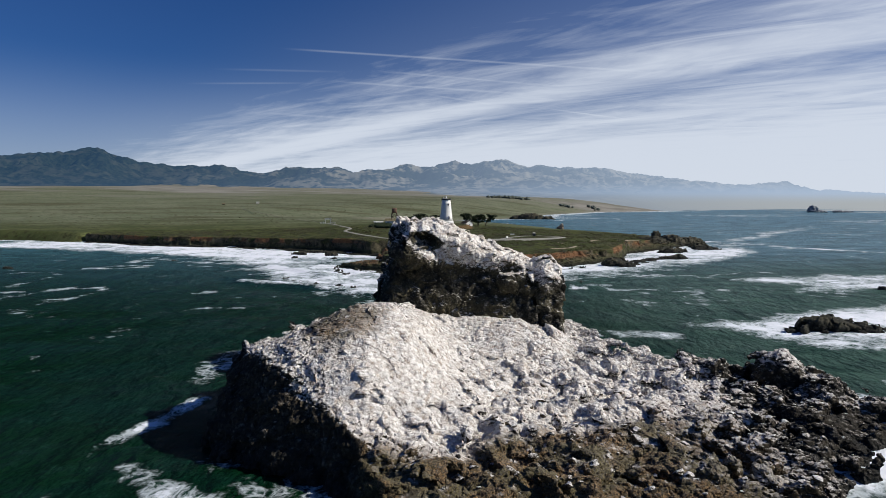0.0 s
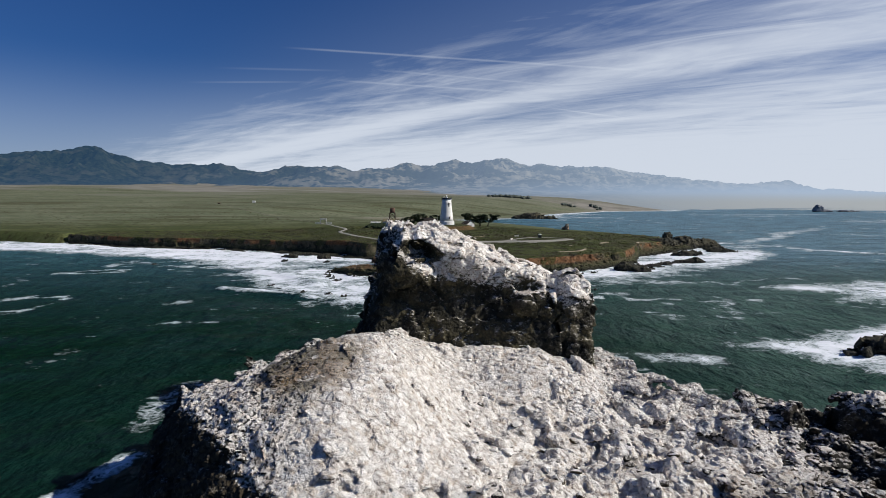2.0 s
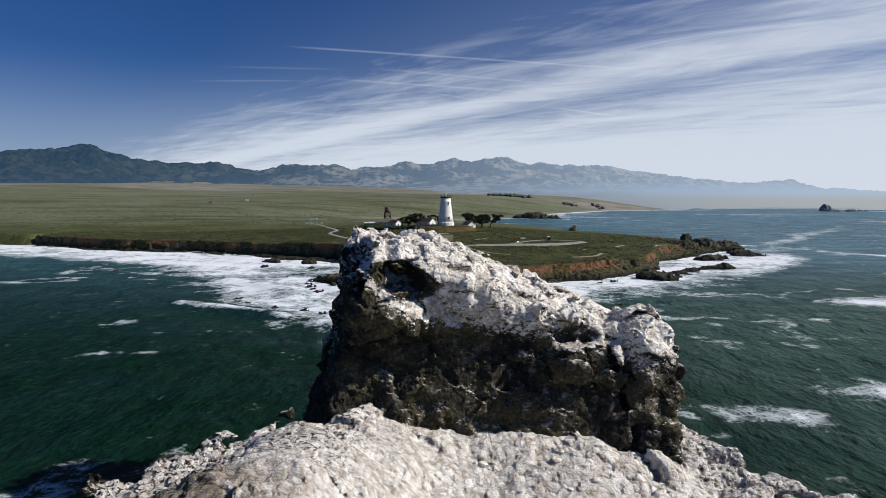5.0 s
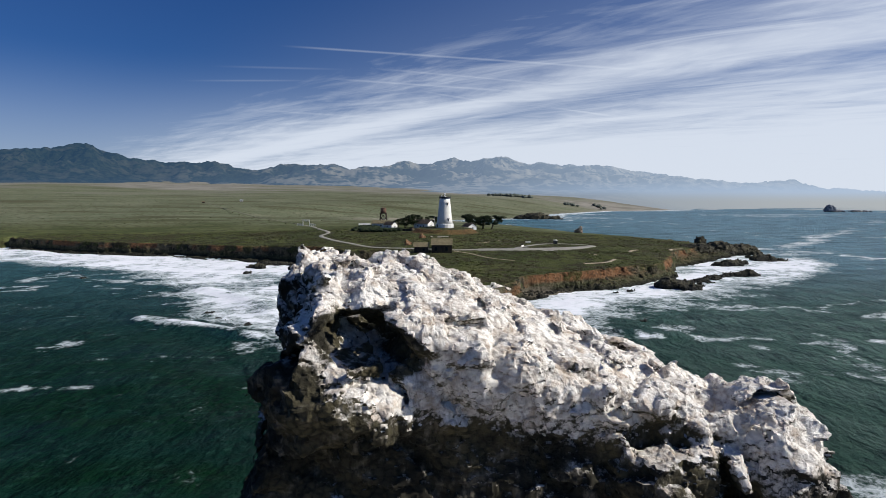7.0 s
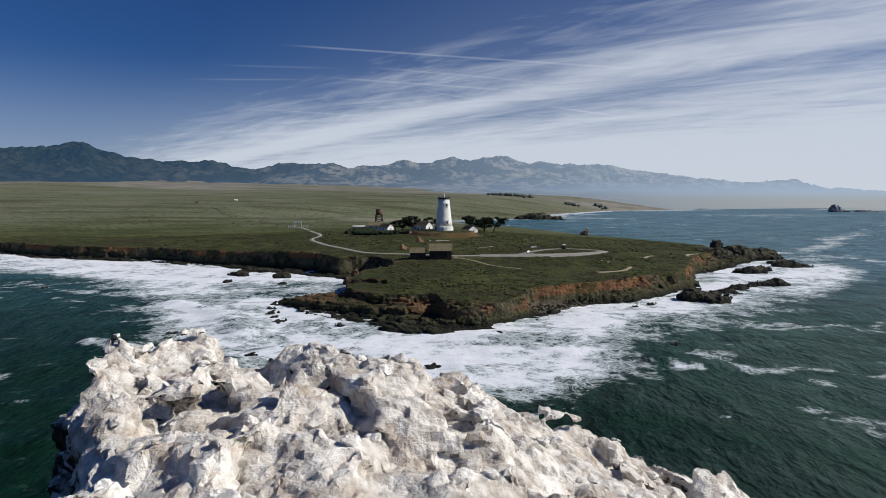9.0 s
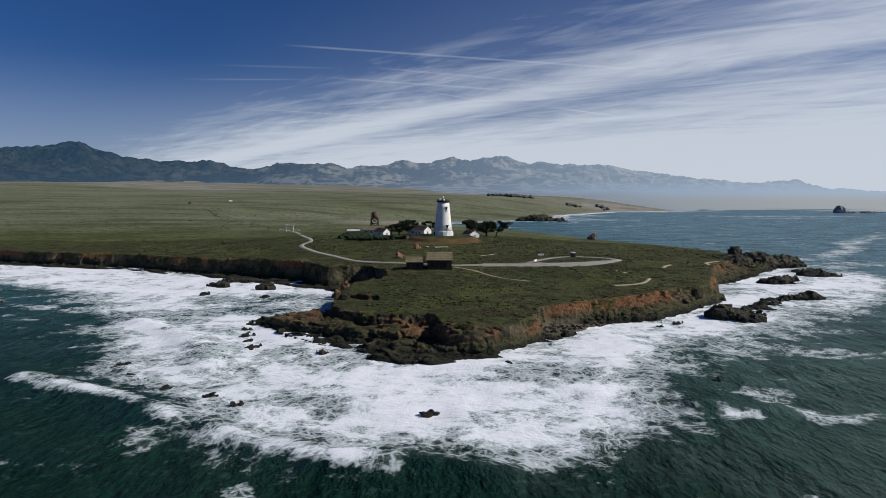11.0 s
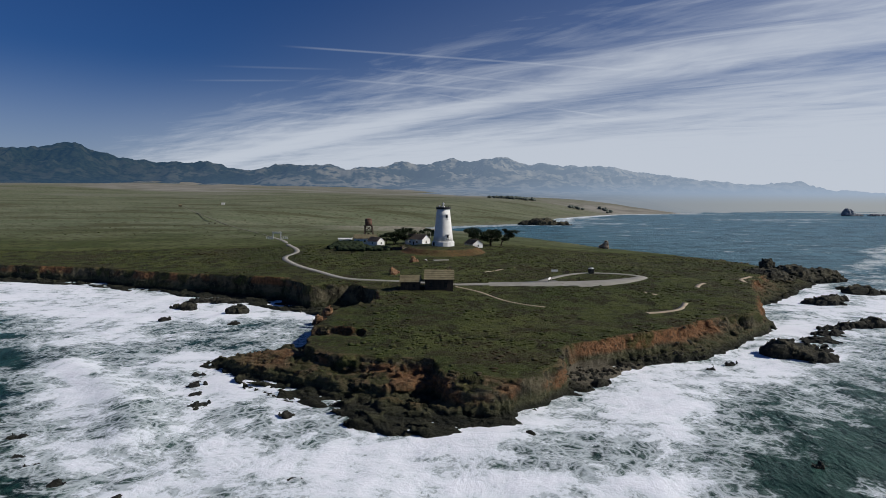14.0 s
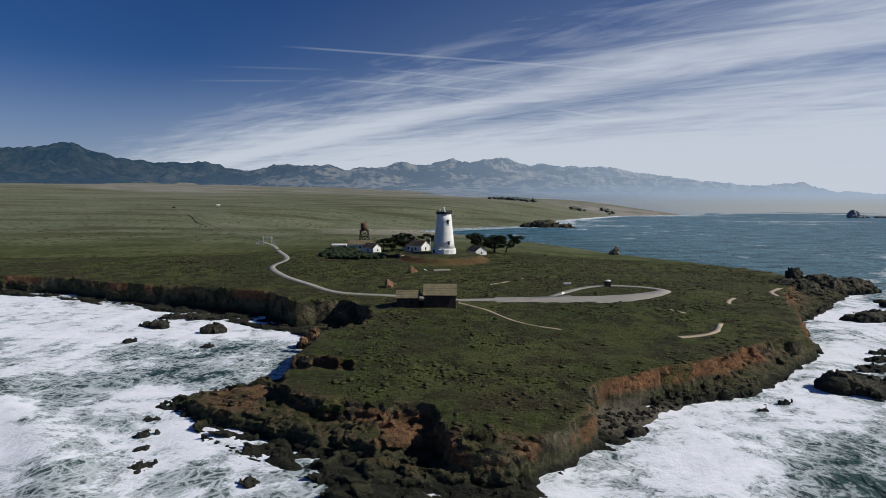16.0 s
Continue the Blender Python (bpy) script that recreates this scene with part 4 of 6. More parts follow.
def head_zones(v, maps, x0, y0, step):
    """Where soil, grass and sand lie."""
    i = np.clip(np.rint((v[:, 0] - x0) / step).astype(int), 0, maps["x"].shape[0] - 1)
    j = np.clip(np.rint((v[:, 1] - y0) / step).astype(int), 0, maps["x"].shape[1] - 1)
    inn, wide, tip = maps["inn"][i, j], fbm(v[:, 0], v[:, 1], v[:, 2], 7, 4, 99), maps["tip"][i, j]
    below = maps["lie"][i, j] - v[:, 2]
    grass = sstep(inn + 1.5 * wide, 0.0, 1.6) * sstep(below, 2.2, 0.8)
    grass = np.maximum(grass, 0.75 * sstep(-wide, 0.12, 0.32) * sstep(below, 7, 4) * sstep(inn, -9, -5) * sstep(v[:, 2], 2.5, 3.5))
    patch = fbm(v[:, 0], v[:, 1], 0 * v[:, 0], 26, 3, 103)
    soil = sstep(below + 0.8 * wide, 4.2, 2.8) * sstep(v[:, 2], 1.8, 3.0) * sstep(inn, -9, -3) * sstep(patch + 0.9 * wide + 0.20 * (v[:, 0] > 20), 0.0, 0.34)
    red = sstep(wide + 0.5 * patch, -0.10, 0.22) * sstep(v[:, 2] + 0.8 * wide, 2.2, 3.4) * sstep(v[:, 2], 6.6, 5.6) * sstep(inn, -26, -16) * sstep(inn, 0.2, -0.6)
    soil = np.maximum(soil * (1 - tip), tip * (0.35 + 0.5 * sstep(inn, -12, -3)) * red)
    terrace = np.hypot(v[:, 0] - 1, v[:, 1] - 544)
    bank = sstep(terrace, 18.5, 20) * sstep(terrace, 26, 24) * np.clip(0.75 + 0.4 * wide, 0, 1)
    soil = np.maximum(soil, bank)
    grass = grass * (1 - 0.75 * bank)
    sand = sstep(np.hypot((v[:, 0] - 46) / 24, (v[:, 1] - 346) / 10), 1.15, 0.7) * sstep(v[:, 2], 3.2, 2.2)
    return dict(grass=grass, soil=soil, sand=sand)


whole = head_maps(np.arange(HX0, HX1 + STEP, STEP), np.arange(HY0, HY1 + STEP, STEP), STEP)
IN, HM, ways = whole["inn"], whole["h"], whole["ways"]
V, Q = carve_head(HX0, HX1, HY0, HY1, STEP, whole, (NEAR[0] + 1.4, NEAR[1] - 1.4, NEAR[2] - 9, NEAR[3] - 1.4))
headland = new("headland", mesh_of("headland", V, Q, head_mat, True, 38, **head_zones(V, whole, HX0, HY0, STEP)))
tagged(headland, "scrub-covered headland with ochre and dark rock cliffs", "headland", kind="structure")
close = head_maps(np.arange(NEAR[0], NEAR[1] + 0.36, 0.36), np.arange(NEAR[2], NEAR[3] + 0.36, 0.36), 0.36)
V, Q = carve_head(*NEAR, 0.36, close)
headland_tip = new("headland_tip", mesh_of("headland_tip", V, Q, head_mat, True, 38, **head_zones(V, close, NEAR[0], NEAR[2], 0.36)))
tagged(headland_tip, "tip of the headland with rust-red ledges and dark tidal rock", "headland", kind="structure")

# ---- far hills ----
RIDGE = [(0, 272), (70, 270), (120, 266), (168, 261), (230, 283), (280, 287), (340, 293), (370, 292), (440, 302), (520, 298), (600, 294),
         (625, 303), (690, 297), (720, 290), (760, 295), (800, 286), (830, 292), (885, 282), (930, 293), (1000, 301), (1050, 298), (1074, 296),
         (1110, 305), (1200, 316), (1260, 323), (1380, 324), (1450, 336), (1568, 340)]
az = np.radians(np.linspace(-62, 62, 1100))
rr = np.linspace(1950, 4700, 190)
A, R = np.meshgrid(az, rr, indexing="ij")
X, Y = R * np.sin(A), 60 + R * np.cos(A)
crest = np.interp(np.tan(az) * 1055.6 + 784, [p[0] for p in RIDGE], [(352 - p[1]) / 1055.6 for p in RIDGE])
crest = np.convolve(np.pad(crest, 2, "edge"), np.ones(5) / 5, "valid")
crest = (40 + crest * 4250 * np.cos(az))[:, None] + 34 * fbm(az * 4000, 0 * az, 0 * az, 130, 5, 109, 0.7)[:, None]
u = (R - 2750) / (4250 - 2750)
rise = np.where(u < 1, sstep(u, 0.15, 1.06) * (0.75 + 0.25 * np.clip(u, 0, 1)), 1 - 0.9 * (u - 1))
folds = fbm(X, Y, 0 * X, 520, 6, 111, 0.6, True)
spurs = fbm(A * 3600, R * 0.42, 0 * R, 230, 4, 113, 0.50, True)
shore = sstep(inside(X, Y, FAR_SHORE), -25, 330) ** 0.8
# to the right this hazed sheet is raised over the far plain
base = -4 + (ground_height(X, Y) + 4) * shore - 14 + 18 * sstep(X + 0.25 * (Y - 2400), -600, 200) - 40 * sstep(R, 2300, 1950) + 5 * fbm(X, Y, 0 * X, 260, 3, 119)
Z = base + (crest - base) * rise * (1 + 1.15 * (folds - 0.32) * sstep(u, 0.0, 0.4) * sstep(u, 1.0, 0.80)) + (38 + 24 * sstep(X, -1500, 200)) * (spurs - 0.25) * sstep(u, 0.2, 0.6) * sstep(u, 1.12, 0.85) + 22 * fbm(X, Y, 0 * X, 240, 4, 117, 0.5, True) * sstep(u, 0.15, 0.5) * sstep(u, 1.05, 0.9)
Z = np.where(u < 1, np.minimum(Z, 44 + (crest - 44) * R / 4250 - 0.5), Z)
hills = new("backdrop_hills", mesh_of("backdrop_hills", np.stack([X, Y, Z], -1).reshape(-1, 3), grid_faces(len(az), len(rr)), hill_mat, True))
tagged(hills, "long blue hazy coastal mountain range", "mountains", kind="structure")

# ---- the outer rock: broad white mound with a dark shelf ----
mound = Lay([(-12, 107, 19.2), (-20.5, 101, 17.3), (-10.4, 114, 21.8), (-10.3, 123, 20.0), (-17, 111, 20.9), (-20.4, 107, 19.0), (-24, 100, 17.6), (-6.3, 108, 18.0),
             (-6.2, 103, 16.6), (-12, 95.4, 15.6), (-18, 94.6, 14.2), (-11, 92, 11.8), (-2.3, 101, 10.6), (-6.2, 89.5, 7.0), (-2.3, 125, 14.2), (-2.4, 130, 14.4)]
            + [(1.5, 124.5, 10.2), (6.2, 126.5, 10.0), (12.7, 130, 13.4), (4, 131, 12.4), (18, 133, 12.6), (23, 132, 12.2), (21, 125, 8.4), (27, 129.5, 6.0), (18.7, 119, 3.9), (31, 132.5, 7.2),
               (10, 101, 5.2), (20.7, 110, 3.7), (53, 127, 3.6), (35, 103, 3.4), (3, 112, 7.6), (10, 116, 5.4)]
            + [(-30, 104, 14.7), (-34, 96, 12.5), (-26, 91, 11.0), (-19, 88, 8.5), (-24, 84, 4.5), (41, 129, 4.4), (40, 121, 2.4), (62, 130, 3), (0, 90, 5.6), (9, 78, 3.5),
               (28, 92, 3.0), (49, 101, 1.6), (62, 95, 0.7), (60, 118, 2.0), (-30, 112, 14), (-22, 120, 14.6)])
MX0, MX1, MY0, MY1, MS = -44.0, 92.0, 60.0, 146.0, 0.38
gx2, gy2 = np.arange(MX0, MX1 + MS, MS), np.arange(MY0, MY1 + MS, MS)
MXG, MYG = np.meshgrid(gx2, gy2, indexing="ij")
mh = mound(MXG, MYG)
m_out = inside(MXG + 2.5 * fbm(MXG, MYG, 0 * MXG, 10, 3, 121), MYG + 2.5 * fbm(MXG, MYG, 0 * MXG, 10, 3, 125), ISLET[:4] + [(-21, 131), (-12, 138), (-11, 150), (36, 150)] + ISLET[9:])
shelf = sstep(mh, 8.5, 5.0)
mh = mh + shelf * (1.0 * fbm(MXG, MYG, 0 * MXG, 7, 3, 129, 0.55, True))
brow = inside(MXG + 1.2 * fbm(MXG, MYG, 0 * MXG, 6, 3, 123), MYG, [(-37, 114), (-32, 102), (-25, 95), (-16.5, 89), (-10, 83.5), (-6, 73), (-3, 56), (200, 56), (200, 200), (-37, 200)])
mh = mh + 1.5 * np.minimum(0, brow)
ma, mb = np.gradient(mh, MS)
m_lean = 1 / np.sqrt(1 + ma ** 2 + mb ** 2)


def blob(x, y, z, c, r):
    """A rounded lump, positive inside."""
    q = np.sqrt(((x - c[0]) / r[0]) ** 2 + ((y - c[1]) / r[1]) ** 2 + ((z - c[2]) / r[2]) ** 2)
    return (1 - q) * min(r)


def mound_rough(x, y, z):
    n, m = len(x), len(y)
    zz = z[None, None, :]
    f = (mh[:n, :m, None] - zz) * m_lean[:n, :m, None]
    f = smin(f, (m_out[:n, :m, None] - 0.10 * (zz - 2)) * 0.95, 2.0)
    xx, yy = x[:, None, None], y[None, :, None]
    for c, r in (((73, 119, 1.0), (5.5, 9.5, 5.0)), ((69, 125.5, 3.4), (5.4, 5.0, 5.6)), ((79, 112, 0), (5.0, 6.0, 2.6)), ((56, 129, 2.0), (6.5, 4.0, 3.6)), ((47, 130, 2.0), (5.0, 3.0, 3.4)),
                 ((33, 130, 3.5), (4, 3, 3.0)), ((47, 104, 0.8), (6, 4, 2.6)), ((30, 92, 1.6), (5, 4, 2.4)), ((20, 84, 2.0), (6, 4, 2.6))):
        f = smax(f, blob(xx, yy, zz, c, r), 1.2)
    return smin(f, blob(xx, yy, zz, (-25, 85, 11.5), (3.5, 4.0, 4.5)) * -1 + 0.3, 1.0)


def mound_fine(x, y, z, f):
    i, j = np.rint((x - MX0) / MS).astype(int), np.rint((y - MY0) / MS).astype(int)
    k = shelf[i, j] + 0.55 * sstep(m_out[i, j], 8, 2)
    k = np.clip(k, 0.0, 1.2)
    d, who, flat = cells(x + 0.9 * vnoise(x * 0.4, y * 0.4, z * 0.4, 5), y, z * 1.2, 4.6, 131)
    d2, who2, flat2 = cells(x, y, z * 1.2, 1.6, 137)
    k = np.clip(k + 0.30 * sstep(x, 8, 24) + 0.25 * sstep(y, 100, 90), 0, 1.2) * (1 - 0.6 * sstep(np.hypot((x - 73) / 8, (y - 120) / 11), 1.2, 0.9))
    add = (0.20 + 0.55 * k) * fbm(x, y, z, 6, 4, 141, 0.55, True) - 0.10 + (0.10 + 0.75 * k) * (who - 0.5) + (0.14 + 0.34 * k) * flat + (0.06 + 0.16 * k) * (who2 - 0.5) + (0.16 + 0.20 * k) * flat2 + 0.10 * fbm(x, y, z, 1.5, 3, 143, 0.6, True)
    add = add - (0.05 + 0.55 * k) * np.exp(-d * 2.2) - (0.04 + 0.10 * k) * np.exp(-d2 * 5)
    return f + add.astype(np.float32)


V, Q = carve(MX0, MX1, MY0, MY1, -1.2, 24.5, MS, mound_rough, mound_fine, 2.6)
V, Q, joint = weather(V, Q, 0.95, lambda x, y, z: 0.55 + 0.15 * sstep(x, 8, 24) + 0.25 * sstep(y, 94, 84) + 0.35 * sstep(x, -15, -24), 147)
vi = np.clip(np.rint((V[:, 0] - MX0) / MS).astype(int), 0, len(gx2) - 1)
vj = np.clip(np.rint((V[:, 1] - MY0) / MS).astype(int), 0, len(gy2) - 1)
big = fbm(V[:, 0], V[:, 1], V[:, 2], 14, 3, 145)
foot = V[:, 1] - 85 - 0.62 * np.clip(V[:, 0] - 1, 0, 45)   # distance above the brown foot of the white face
lift = 0.16 + 0.42 * sstep(foot + 4 * big, -2, 5) * sstep(V[:, 0] + 8 * big, 66, 34) - 0.10 * sstep(V[:, 2] + 3 * big, 4.5, 1.5) - 0.34 * sstep(V[:, 0] + 6 * big, 44, 64)
lift = lift - 0.75 * sstep(m_out[vi, vj] + 1.5 * big, 3.4, 1.2) * sstep(V[:, 0], 0, -12)
crown = sstep(np.hypot((V[:, 0] + 18.5) / 6.5, (V[:, 1] - 109) / 8.5) + big * 0.9, 1.15, 0.6)
lift = lift - 0.45 * crown - 0.16 * sstep(V[:, 0] + 4 * big, -13, -22) - 0.10 * sstep(foot + 5 * big, 1, -7) - 0.20 * sstep(V[:, 1] + 3 * big, 84, 78) - 0.8 * sstep(brow[vi, vj] + 1.2 * big, 0.6, -1.2)
lift = lift + 0.34 * sstep(np.hypot((V[:, 0] - 68.5) / 5, (V[:, 1] - 125) / 4.5) + 0.5 * big, 1.1, 0.6) * sstep(V[:, 2], 6.2, 7.8)
lift = lift + 0.30 * sstep(np.hypot((V[:, 0] - 34) / 12, (V[:, 1] - 112) / 7) + 0.8 * big, 1.0, 0.4)
tan = np.maximum(0.8 * crown, 0.95 * sstep(foot + 6 * big, 1.5, -4) * sstep(V[:, 0], -14, -7) * sstep(V[:, 0] + 8 * big, 58, 34))
fleck = np.clip(sstep(V[:, 0] + 3 * big, -13, -20) + sstep(V[:, 1] + 2 * big, 113, 119) * sstep(V[:, 0], -4, -10) + 0.7 * sstep(V[:, 1], 127, 130) * sstep(V[:, 0], 26, 30), 0, 1)
mound_ob = new("rock_mound", mesh_of("rock_mound", V, Q, islet_mat, True, 30, lift=lift, tan=tan, joint=joint, fleck=fleck))
tagged(mound_ob, "broad guano-whitened rock mound with a dark craggy shelf in the sea", "rock")

# ---- the outer rock: tall stack behind the mound ----
TX0, TX1, TY0, TY1, TS = -24.0, 36.0, 128.0, 168.0, 0.27


def stack_rough(x, y, z):
    x, y, z = x[:, None, None], y[None, :, None], z[None, None, :]
    top = np.minimum(34.9, 34.4 - 0.42 * x) - 0.30 * np.maximum(0, 144 - y) + 0.05 * np.minimum(0, 146 - y)
    top = np.minimum(top, np.where(x > 21, 25.6, 99))
    f = (top - z) * 0.88
    lip = 137.2 - 0.10 * np.maximum(0, z - 30) + 1.9 * np.exp(-((z - 23) / 4.0) ** 2) - 0.16 * np.maximum(0, 19 - z) + 0.03 * (x - 8)
    f = smin(f, (y - lip) * 0.97, 1.2)
    f = smin(f, (x + 9.8 + 0.28 * np.maximum(0, 34 - z) + 0.22 * (y - 147)) * 0.93, 1.4)
    f = smin(f, (26.8 - x - 0.45 * np.maximum(0, z - 22)) * 0.95, 1.6)
    f = smin(f, (153.5 + 0.28 * (34 - z) - y - 0.12 * (x + 10) * (x < 0) - 0.32 * np.maximum(0, x - 6)) * 0.94, 1.6)
    f = smax(f, blob(x, y, z, (-6.0, 138.6, 27.4), (5.2, 3.6, 3.2)), 0.8)
    f = smax(f, blob(x, y, z, (15.5, 138.5, 21.2), (4.2, 2.6, 2.6)), 0.8)
    tilt = z + 0.26 * (x + 4)
    f = smin(f, -blob(x, y, tilt, (-3.9, 136.4, 31.1), (3.6, 6.5, 1.75)), 0.3)
    f = smax(f, blob(x, y, z, (-10.4, 151.0, 31.0), (2.6, 4.2, 4.0)), 1.0)
    f = smax(f, blob(x, y, z, (23.6, 142.6, 20.4), (4.2, 5.0, 5.9)), 0.8)
    f = smin(f, -blob(x, y, z, (15.0, 136.6, 24.9), (2.8, 2.6, 1.3)), 0.5)
    f = smin(f, -blob(x, y, z, (5.5, 136.2, 25.5), (3.4, 1.8, 2.8)), 0.8)
    f = smin(f, -blob(x + 0.22 * (z - 22), y, z, (19.6, 137.0, 22.0), (0.75, 3.2, 7.5)), 0.4)
    return f


def stack_fine(x, y, z, f):
    d, who, flat = cells(x + 0.5 * vnoise(x * 0.6, y * 0.6, z * 0.6, 3), y, z, 2.7, 154)
    d2, who2, flat2 = cells(x + 0.2 * vnoise(x, y, z, 3), y, z, 1.2, 157)
    face = sstep(y, 141, 137)
    add = 0.55 * fbm(x, y, z * 0.8, 8, 3, 161, 0.5) + 0.24 * (who - 0.5) + 0.40 * flat + 0.06 * (who2 - 0.5) + 0.24 * flat2 - 0.08 * np.exp(-d * 5) + 0.05 * fbm(x, y, z, 1.7, 3, 163, 0.6, True)
    add = add + 0.35 * face * fbm(x * 1.0, y, z * 0.25, 2.2, 3, 167)
    return f + add.astype(np.float32)


V, Q = carve(TX0, TX1, TY0, TY1, -2.0, 38.0, TS, stack_rough, stack_fine, 2.4)
V, Q, joint = weather(V, Q, 0.6, 0.72, 173, 0.5)
big = fbm(V[:, 0], V[:, 1], V[:, 2], 9, 3, 171)
lift = 0.42 + 0.06 * sstep(V[:, 2], 25, 32) - 0.74 * sstep(V[:, 2] + 4.5 * big + 0.17 * V[:, 0], 28.6, 24.6) * sstep(V[:, 1], 146, 141) - (0.15 + 0.45 * sstep(V[:, 2], 31, 27)) * sstep(V[:, 0] + 2.5 * big, -7.5, -10)
lift = lift - 0.25 * sstep(V[:, 2], 8, 3)
# cave shade put into the colour: crust left off inside the hollow
hole = np.hypot(np.hypot((V[:, 0] + 3.9) / 3.8, (V[:, 1] - 137) / 5.5), (V[:, 2] + 0.26 * (V[:, 0] + 4) - 31.0) / 2.0)
lift = lift - 0.9 * sstep(hole, 1.1, 0.8) - 0.34 * sstep(V[:, 0] + 7.0 + 0.52 * np.maximum(0, V[:, 1] - 138) + 2.2 * sstep(V[:, 2], 31, 29) + 1.8 * big, 2.4, 0.7)
stack_ob = new("tall_rock", mesh_of("tall_rock", V, Q, cap_mat, True, 30, lift=lift, joint=joint))
tagged(stack_ob, "tall sea stack with white guano cap and dark undercut face", "rock")


# ---- rocks in the sea ----
def sea_rock(name, label, lumps, step=0.6, craggy=1.0, mat=None, lime=-0.1, category="rock", group=""):
    """A rock of several rounded lumps worn into blocks."""
    lo = np.min([[c[i] - r[i] for i in range(3)] for c, r in lumps], 0) - 2.5 * step - craggy
    hi = np.max([[c[i] + r[i] for i in range(3)] for c, r in lumps], 0) + 2.5 * step + craggy
    lo[2] = max(lo[2], -2.0)

    def rough(x, y, z):
        x, y, z = x[:, None, None], y[None, :, None], z[None, None, :]
        f = None
        for c, r in lumps:
            q = blob(x, y, z, c, r)
            f = q if f is None else smax(f, q, 1.0)
        return f

    def fine(x, y, z, f):
        d, who, flat = cells(x, y, z, 3.6 * craggy, 201)
        d2, who2, flat2 = cells(x, y, z, 1.5 * craggy, 207)
        return f + (craggy * (0.7 * fbm(x, y, z, 6 * craggy, 4, 205, 0.5, True) - 0.2 + 0.9 * (who - 0.5) - 0.35 * np.exp(-d * 2.5)) + 0.5 * flat + 0.45 * flat2).astype(np.float32)

    v, q = carve(lo[0], hi[0], lo[1], hi[1], lo[2], hi[2], step, rough, fine, 2.5 * craggy)
    mid = np.array([(lo[0] + hi[0]) / 2, (lo[1] + hi[1]) / 2, 0.0])
    ob = new(name, mesh_of(name, v - mid, q, mat or reef_mat, True, 34, lift=np.full(len(v), lime)))
    ob.location = mid
    return tagged(ob, label, category, group)


sea_rock("reef", "long dark reef beside the headland washed by surf", [((102.5, 369, 0), (5.5, 4.5, 4.9)), ((107, 369, 0), (8, 5, 3.6)), ((110, 364, 0), (5, 3.5, 2.4)), ((115, 376, -0.8), (7, 3.5, 2.0)), ((124, 386, -0.8), (7, 4, 2.2)), ((134, 397, -0.8), (6, 3.5, 2.0))], 0.5, 0.6)
sea_rock("reef", "low ragged reef washed by surf off the cliffs", [((142, 405, -0.6), (6, 3, 1.8)), ((152, 409, -0.4), (7, 3.5, 2.4)), ((160, 411, 0), (5, 4, 3.4))], 0.5, 0.6)
sea_rock("reef", "low dark reef off the rocky point", [((172, 458, 0), (8, 5, 3.6)), ((180, 466, 0), (6, 4, 2.4))])
sea_rock("reef", "flat dark reef off the outermost point", [((208, 488, 0), (9, 5, 3.8)), ((216, 486, 0), (6, 4, 2.4))])
sea_rock("rocky_point", "craggy dark rocks at the end of the headland", [((178, 520, 1), (16, 13, 7.5)), ((200, 532, 0), (12, 12, 9.5)), ((188, 536, 7), (4, 4, 6.0)), ((216, 534, 0), (15, 9, 7.5)),
                                                                        ((150, 490, 0), (9, 9, 5.0)), ((225, 540, 0), (8, 6, 4.5))], 0.6, 0.75)
sea_rock("reef", "black reef ringed with foam beside the outer rock", [((119, 186, 0), (9, 4.5, 4.0)), ((128, 184, 0), (7, 4, 3.0)), ((108, 184, 0), (5, 2.5, 1.6))], 0.5)
sea_rock("boulder", "mossy boulder standing in the cove surf", [((-81, 429, 0), (4.2, 3.2, 3.4))], 0.4, 0.6, group="cove boulders")
sea_rock("boulder", "dark boulder standing in the cove surf", [((-104, 437, 0), (3.4, 2.8, 3.0)), ((-109, 439, 0), (3.0, 2.0, 1.4))], 0.4, 0.6, group="cove boulders")
sea_rock("ledge", "low wet ledge under the cove cliff", [((-104, 455, 0), (9, 3, 1.4)), ((-94, 452, 0), (7, 2.5, 1.6))], 0.5, 0.6)
sea_rock("rock_pillar", "brown rock pillar in the mouth of the cove", [((-40, 404, 1), (2.2, 2.2, 6.5)), ((-44, 410, 0), (3, 2.5, 3))], 0.4, 0.6, ochre_mat, -0.3)
sea_rock("beach_rock", "dark rock on the pebble beach", [((40, 339, 0), (2.6, 1.8, 1.8))], 0.35, 0.5)
sea_rock("rock_pinnacle", "pale tan rock pinnacle behind the headland", [((125.5, 650, 4), (3.2, 3.2, 9.2)), ((121, 650, 4), (2.2, 2.4, 5.0)), ((126, 650, 0), (8, 5, 5))], 0.5, 0.6, ochre_mat, 0.5)
sea_rock("far_rock", "large grey rock far out in the bay", [((1206, 1970, 2), (19, 14, 17)), ((1203, 1970, 6), (10, 9, 16)), ((1230, 1970, 0), (18, 12, 6))], 2.0, 2.0, far_mat, 0.0)
sea_rock("far_rock", "low grey rock far out in the bay", [((1290, 1975, 0), (20, 10, 6)), ((1318, 1975, 0), (18, 8, 3))], 2.0, 2.0, far_mat, 0.0)
sea_rock("far_rock", "dark rocky hump on the bay shore", [((176, 1248, 0), (26, 14, 12)), ((212, 1246, 0), (16, 8, 6)), ((150, 1252, 0), (14, 10, 9))], 1.6, 2.0)
